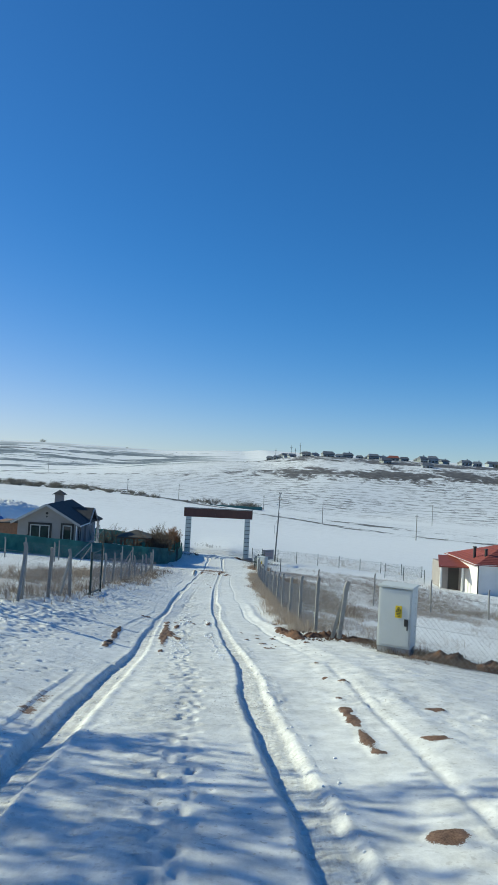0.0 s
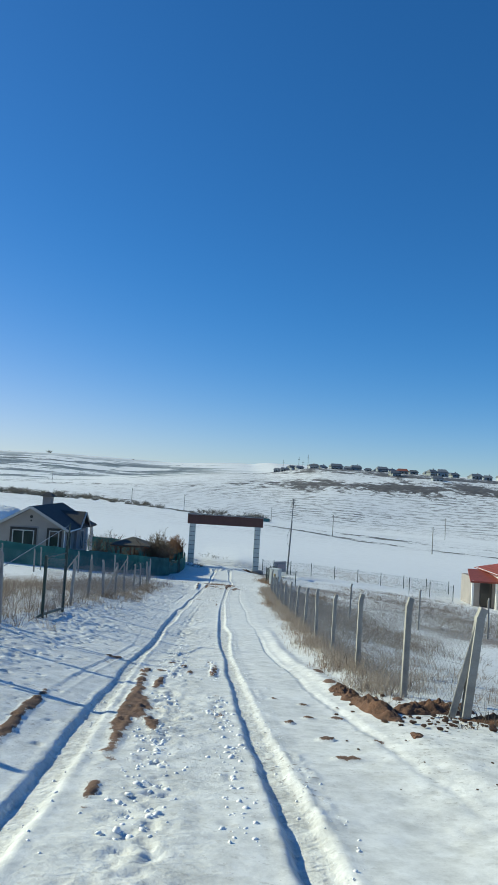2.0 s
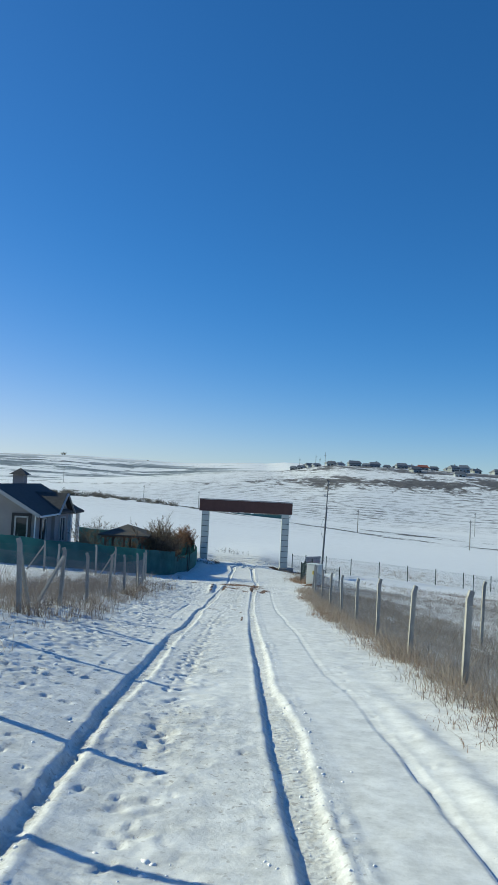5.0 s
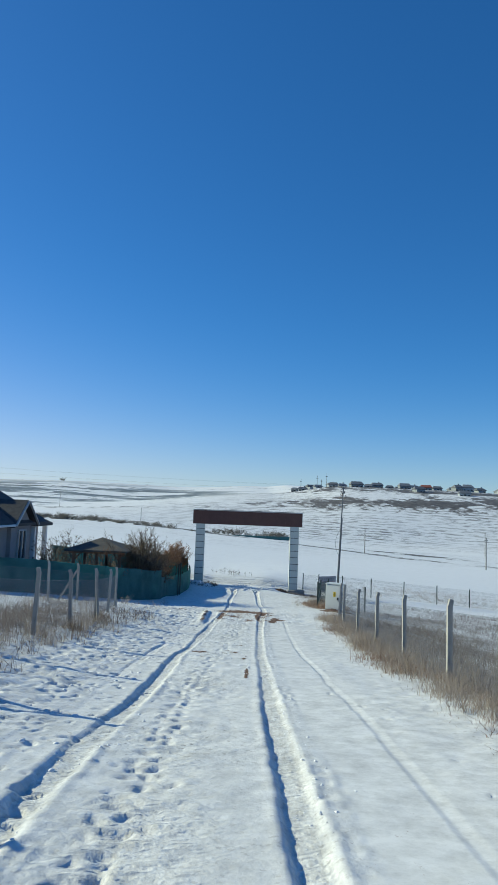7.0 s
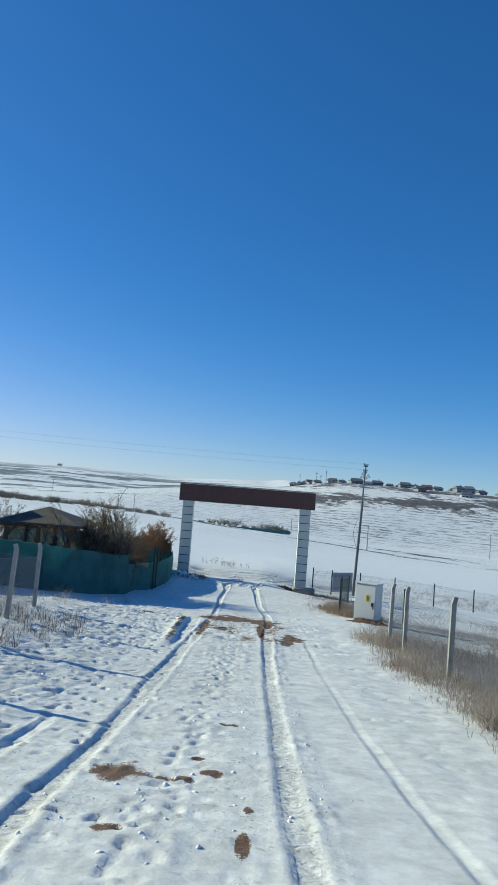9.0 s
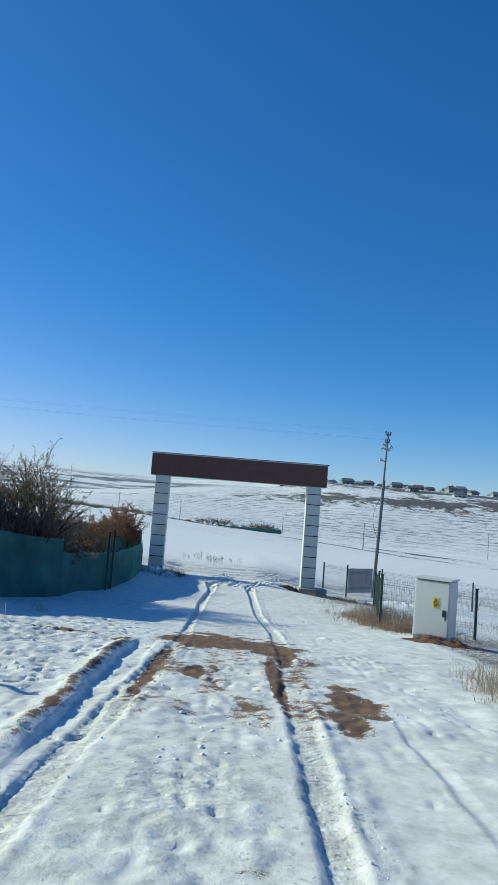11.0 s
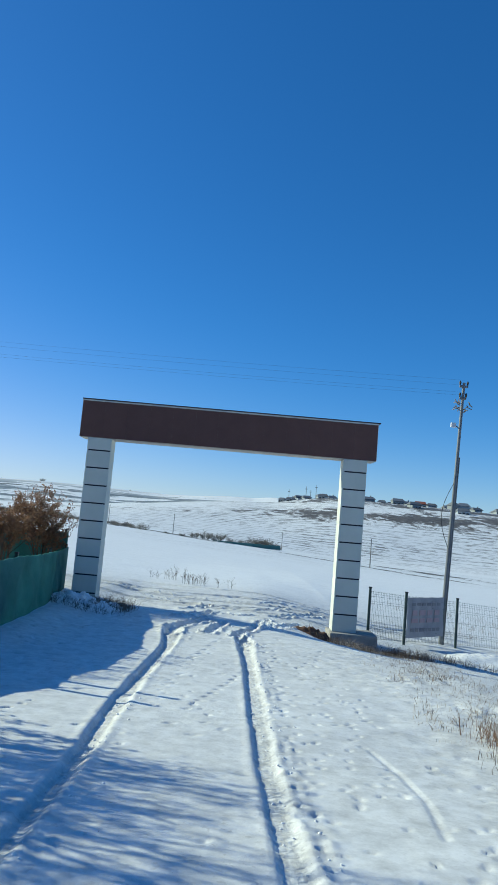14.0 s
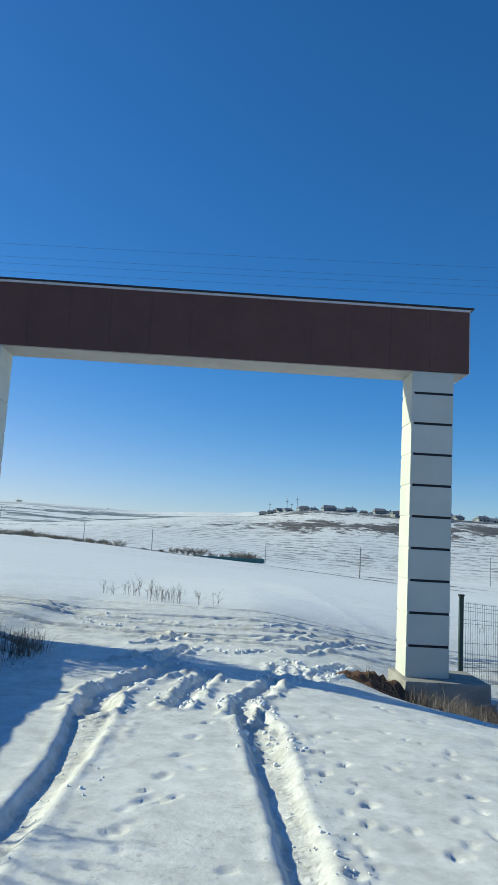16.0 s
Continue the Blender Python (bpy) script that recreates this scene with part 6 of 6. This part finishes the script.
# brushwood at the left fence
for k in range(18):
    x, y = (-3.0 - 0.9 * rng.random(), -55.5 + 7 * rng.random()) if k < 9 else (3.9 + 0.8 * rng.random(), -55.3 + 0.9 * rng.random()) if k < 14 else (-3.1 + 0.9 * rng.random(), -0.9 + 0.8 * rng.random())
    shrub("dead_bush", x, y, 100 + k, 0.28 + 0.22 * rng.random(), 0.8, 6, "low tangle of dead twigs on the snow", 0, None, 2, 0.006, group="dead bushes")
for k in range(16):
    x, y = rng.uniform(2.6, 5.5), rng.uniform(-7.0, -1.0)
    shrub("dead_bush", x, y, 130 + k, 0.08 + 0.07 * rng.random(), 0.7, 6, "low tangle of dead twigs on the snow", 0, None, 2, 0.004, group="dead bushes")

# hedge and trees across the field
hedge_meshes = []
for k in range(4):
    wood, leaves = woody(200 + k, 3.4, 0.7, 18, 3, 2, 0.05, 0.03)
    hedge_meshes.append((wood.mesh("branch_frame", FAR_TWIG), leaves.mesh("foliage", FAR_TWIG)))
rng = random.Random(33)


def far_tree(x, y, s, k, label="leafless bushy tree beyond the snowy field"):
    g = thing("distant_tree", pose(x, y, ground_at(x, y) - 0.7 * s) @ Matrix.Rotation(rng.random() * 6.3, 4, 'Z') @ Matrix.Diagonal((s * 1.35, s * 1.35, s * 1.15, 1)), label, "tree", "distant trees")
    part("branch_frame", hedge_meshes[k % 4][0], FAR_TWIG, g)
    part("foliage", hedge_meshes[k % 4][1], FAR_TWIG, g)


for k, (x, y, s) in enumerate(((-24, 164, .75), (-11, 167, .7), (-8, 166, .9), (-5, 166, 1.0), (-1.5, 166, .6), (1.5, 167, .65), (4.5, 166, 1.05), (6.5, 165, 1.15), (8.5, 167, 1.0), (10.5, 167, .55), (-14, 166, .35), (-18, 166, .3),
                               (-27, 167, .5), (-31, 166, .45), (-35, 167, .4), (-40, 168, .45), (-46, 168, .4), (-52, 169, .45), (-58, 170, .4), (-66, 170, .4), (-75, 172, .45), (-30, 180, .5), (-44, 182, .5), (-60, 184, .5))):
    far_tree(x, y, s, k)
for k in range(7):
    far_tree(rng.uniform(-420, -60), rng.uniform(700, 1250), rng.uniform(0.3, 0.5), k, "lone dark tree on the distant snowy hill")
for k, (x, y, s) in enumerate(((-330, 1150, 2.2), (-190, 1180, 0.9), (205, 440, 1.5), (215, 438, 1.3), (188, 430, 1.0))):
    far_tree(x, y, s, k, "lone dark tree on the distant snowy hill")
s = Shape()
s.box((2.5, 163.0, ground_at(2.5, 163.0) + 0.25), (17, 0.08, 1.0))
tagged(new("garden_netting", s.mesh("garden_netting", FAR_NET)), "low green netting fence before distant bushes", "netting")


for k in range(130):
    far_tree(-150 + 0.92 * k + rng.uniform(-1.5, 1.5), 170 + rng.uniform(-3, 24), rng.uniform(0.35, 0.65) + 0.35 * (k < 110) * rng.random(), k, "low bare scrub beyond the snowy field")

# poles across the valley
for x, y, h in ((24.6, 114, 5.2), (39.8, 79, 5.3), (69, 170, 7.5), (-35, 176, 5.5), (-17, 172, 5.5), (110, 172, 7), (-95, 300, 8), (12, 174, 5)):
    g = thing("line_pole", pose(x, y, ground_at(x, y)), "thin grey line pole across the snowy valley", "utility pole", "distant line poles")
    part("mast", Shape().tube((0, 0, -0.5), (0, 0, h), 0.11, 0.08, 6), CONCRETE, g)
    part("crossarm", Shape().box((0, 0, h - 0.4), (0.6, 0.07, 0.07)), STEEL_DARK, g)
# ---------- the village on the hill ----------
def hill_house(x, y, w, d, h, turn, red=False, seed=0):
    z = ground_at(x, y) - 0.4
    g = thing("hill_house", pose(x, y, z, 0, 0, turn), "distant pale bungalow with a red roof on the hill" if red else "distant pale bungalow with a dark roof on the hill", "house", "houses on the hill")
    part("wall", Shape().box((0, 0, h / 2), (w, d, h)), FAR_WALL, g)
    s = Shape()
    zr = h + 0.28 * d
    s.slab([(-w / 2 - .5, -d / 2 - .5, h - .1), (w / 2 + .5, -d / 2 - .5, h - .1), (w / 2 - .6, 0, zr), (-w / 2 + .6, 0, zr)], (0, 0, 0.25))
    s.slab([(w / 2 + .5, d / 2 + .5, h - .1), (-w / 2 - .5, d / 2 + .5, h - .1), (-w / 2 + .6, 0, zr), (w / 2 - .6, 0, zr)], (0, 0, 0.25))
    s.slab([(-w / 2 - .5, d / 2 + .5, h - .1), (-w / 2 - .5, -d / 2 - .5, h - .1), (-w / 2 + .6, 0, zr)], (0, 0, 0.25))
    s.slab([(w / 2 + .5, -d / 2 - .5, h - .1), (w / 2 + .5, d / 2 + .5, h - .1), (w / 2 - .6, 0, zr)], (0, 0, 0.25))
    part("roof", s, FAR_RED if red else FAR_ROOF, g)
    rs = random.Random(seed)
    if seed % 3 == 0:
        part("chimney", Shape().box((w * 0.2, 0.6, zr + 0.3), (0.7, 0.7, 1.5)), FAR_WALL, g)
    if seed % 2:
        part("porch", Shape().box((-w * 0.3, -d / 2 - 1.2, h * 0.42), (w * 0.35, 2.4, h * 0.84)), FAR_WALL, g)
    for k in range(3):
        wx = -w * 0.33 + w * 0.33 * k + rs.uniform(-.3, .3)
        tall = 2.0 if k == 1 else 1.2
        win = part("window" if k != 1 else "door", Shape().box((wx, -d / 2 - 0.03, h * 0.5 if k != 1 else 1.2), (1.3, 0.1, tall)), GLASS, g)
        part("frame", Shape().box((wx, -d / 2 - 0.06, (h * 0.5 if k != 1 else 1.2) + tall / 2), (1.5, 0.12, 0.14)), WHITE_TRIM, win)


VILLAGE = [(34, 474, 9, 6, 2.4, 0, 0), (45, 474, 8, 6, 2.8, 12, 0), (56, 470, 9, 7, 3.6, -8, 0), (63, 478, 8, 7, 3.0, 15, 0), (70, 452, 12, 9, 4.0, 6, 0), (81, 468, 8, 7, 3.0, -12, 0), (88, 474, 11, 8, 4.6, 4, 0), (97, 472, 7, 6, 3, -6, 0),
           (104, 454, 11, 8, 4.2, 3, 0), (114, 470, 9, 7, 3.4, 20, 0), (121, 462, 11, 8, 3.6, -10, 1), (131, 470, 9, 7, 3.4, -5, 0), (136, 436, 8, 8, 4.4, 14, 0), (143, 474, 8, 7, 3, 6, 0), (151, 464, 10, 9, 5.2, -4, 0), (162, 470, 9, 7, 3, 10, 0),
           (122, 372, 9, 7, 3.6, -4, 0), (100, 392, 9, 7, 4.0, 8, 0), (176, 462, 11, 7, 3.2, 5, 0), (198, 468, 11, 7, 3.4, 0, 0), (228, 470, 11, 7, 3.2, 8, 0), (252, 470, 9, 6, 3, 0, 0)]
for k, (x, y, w, d, h, a, red) in enumerate(VILLAGE):
    hill_house(x, y, w * 0.7, d * 0.75, h * 0.74, a, bool(red), k)
for k in range(16):
    hill_house(30 + 15 * k + rng.uniform(-4, 4), rng.uniform(478, 492), rng.uniform(4, 8), rng.uniform(4, 6), rng.uniform(2.0, 3.2), rng.uniform(-30, 30), k == 6, 40 + k)
for x, y, h in ((33, 480, 9), (45, 480, 10), (48, 478, 7), (52, 480, 11)):
    g = thing("radio_mast", pose(x, y, ground_at(x, y)), "slim distant radio mast on the hill", "mast", "radio masts")
    part("mast", Shape().tube((0, 0, -1), (0, 0, h), 0.22, 0.1, 5), POLE_STEEL, g)
    part("crossarm", Shape().box((0, 0, h * 0.8), (1.6, 0.25, 0.25)), STEEL_DARK, g)
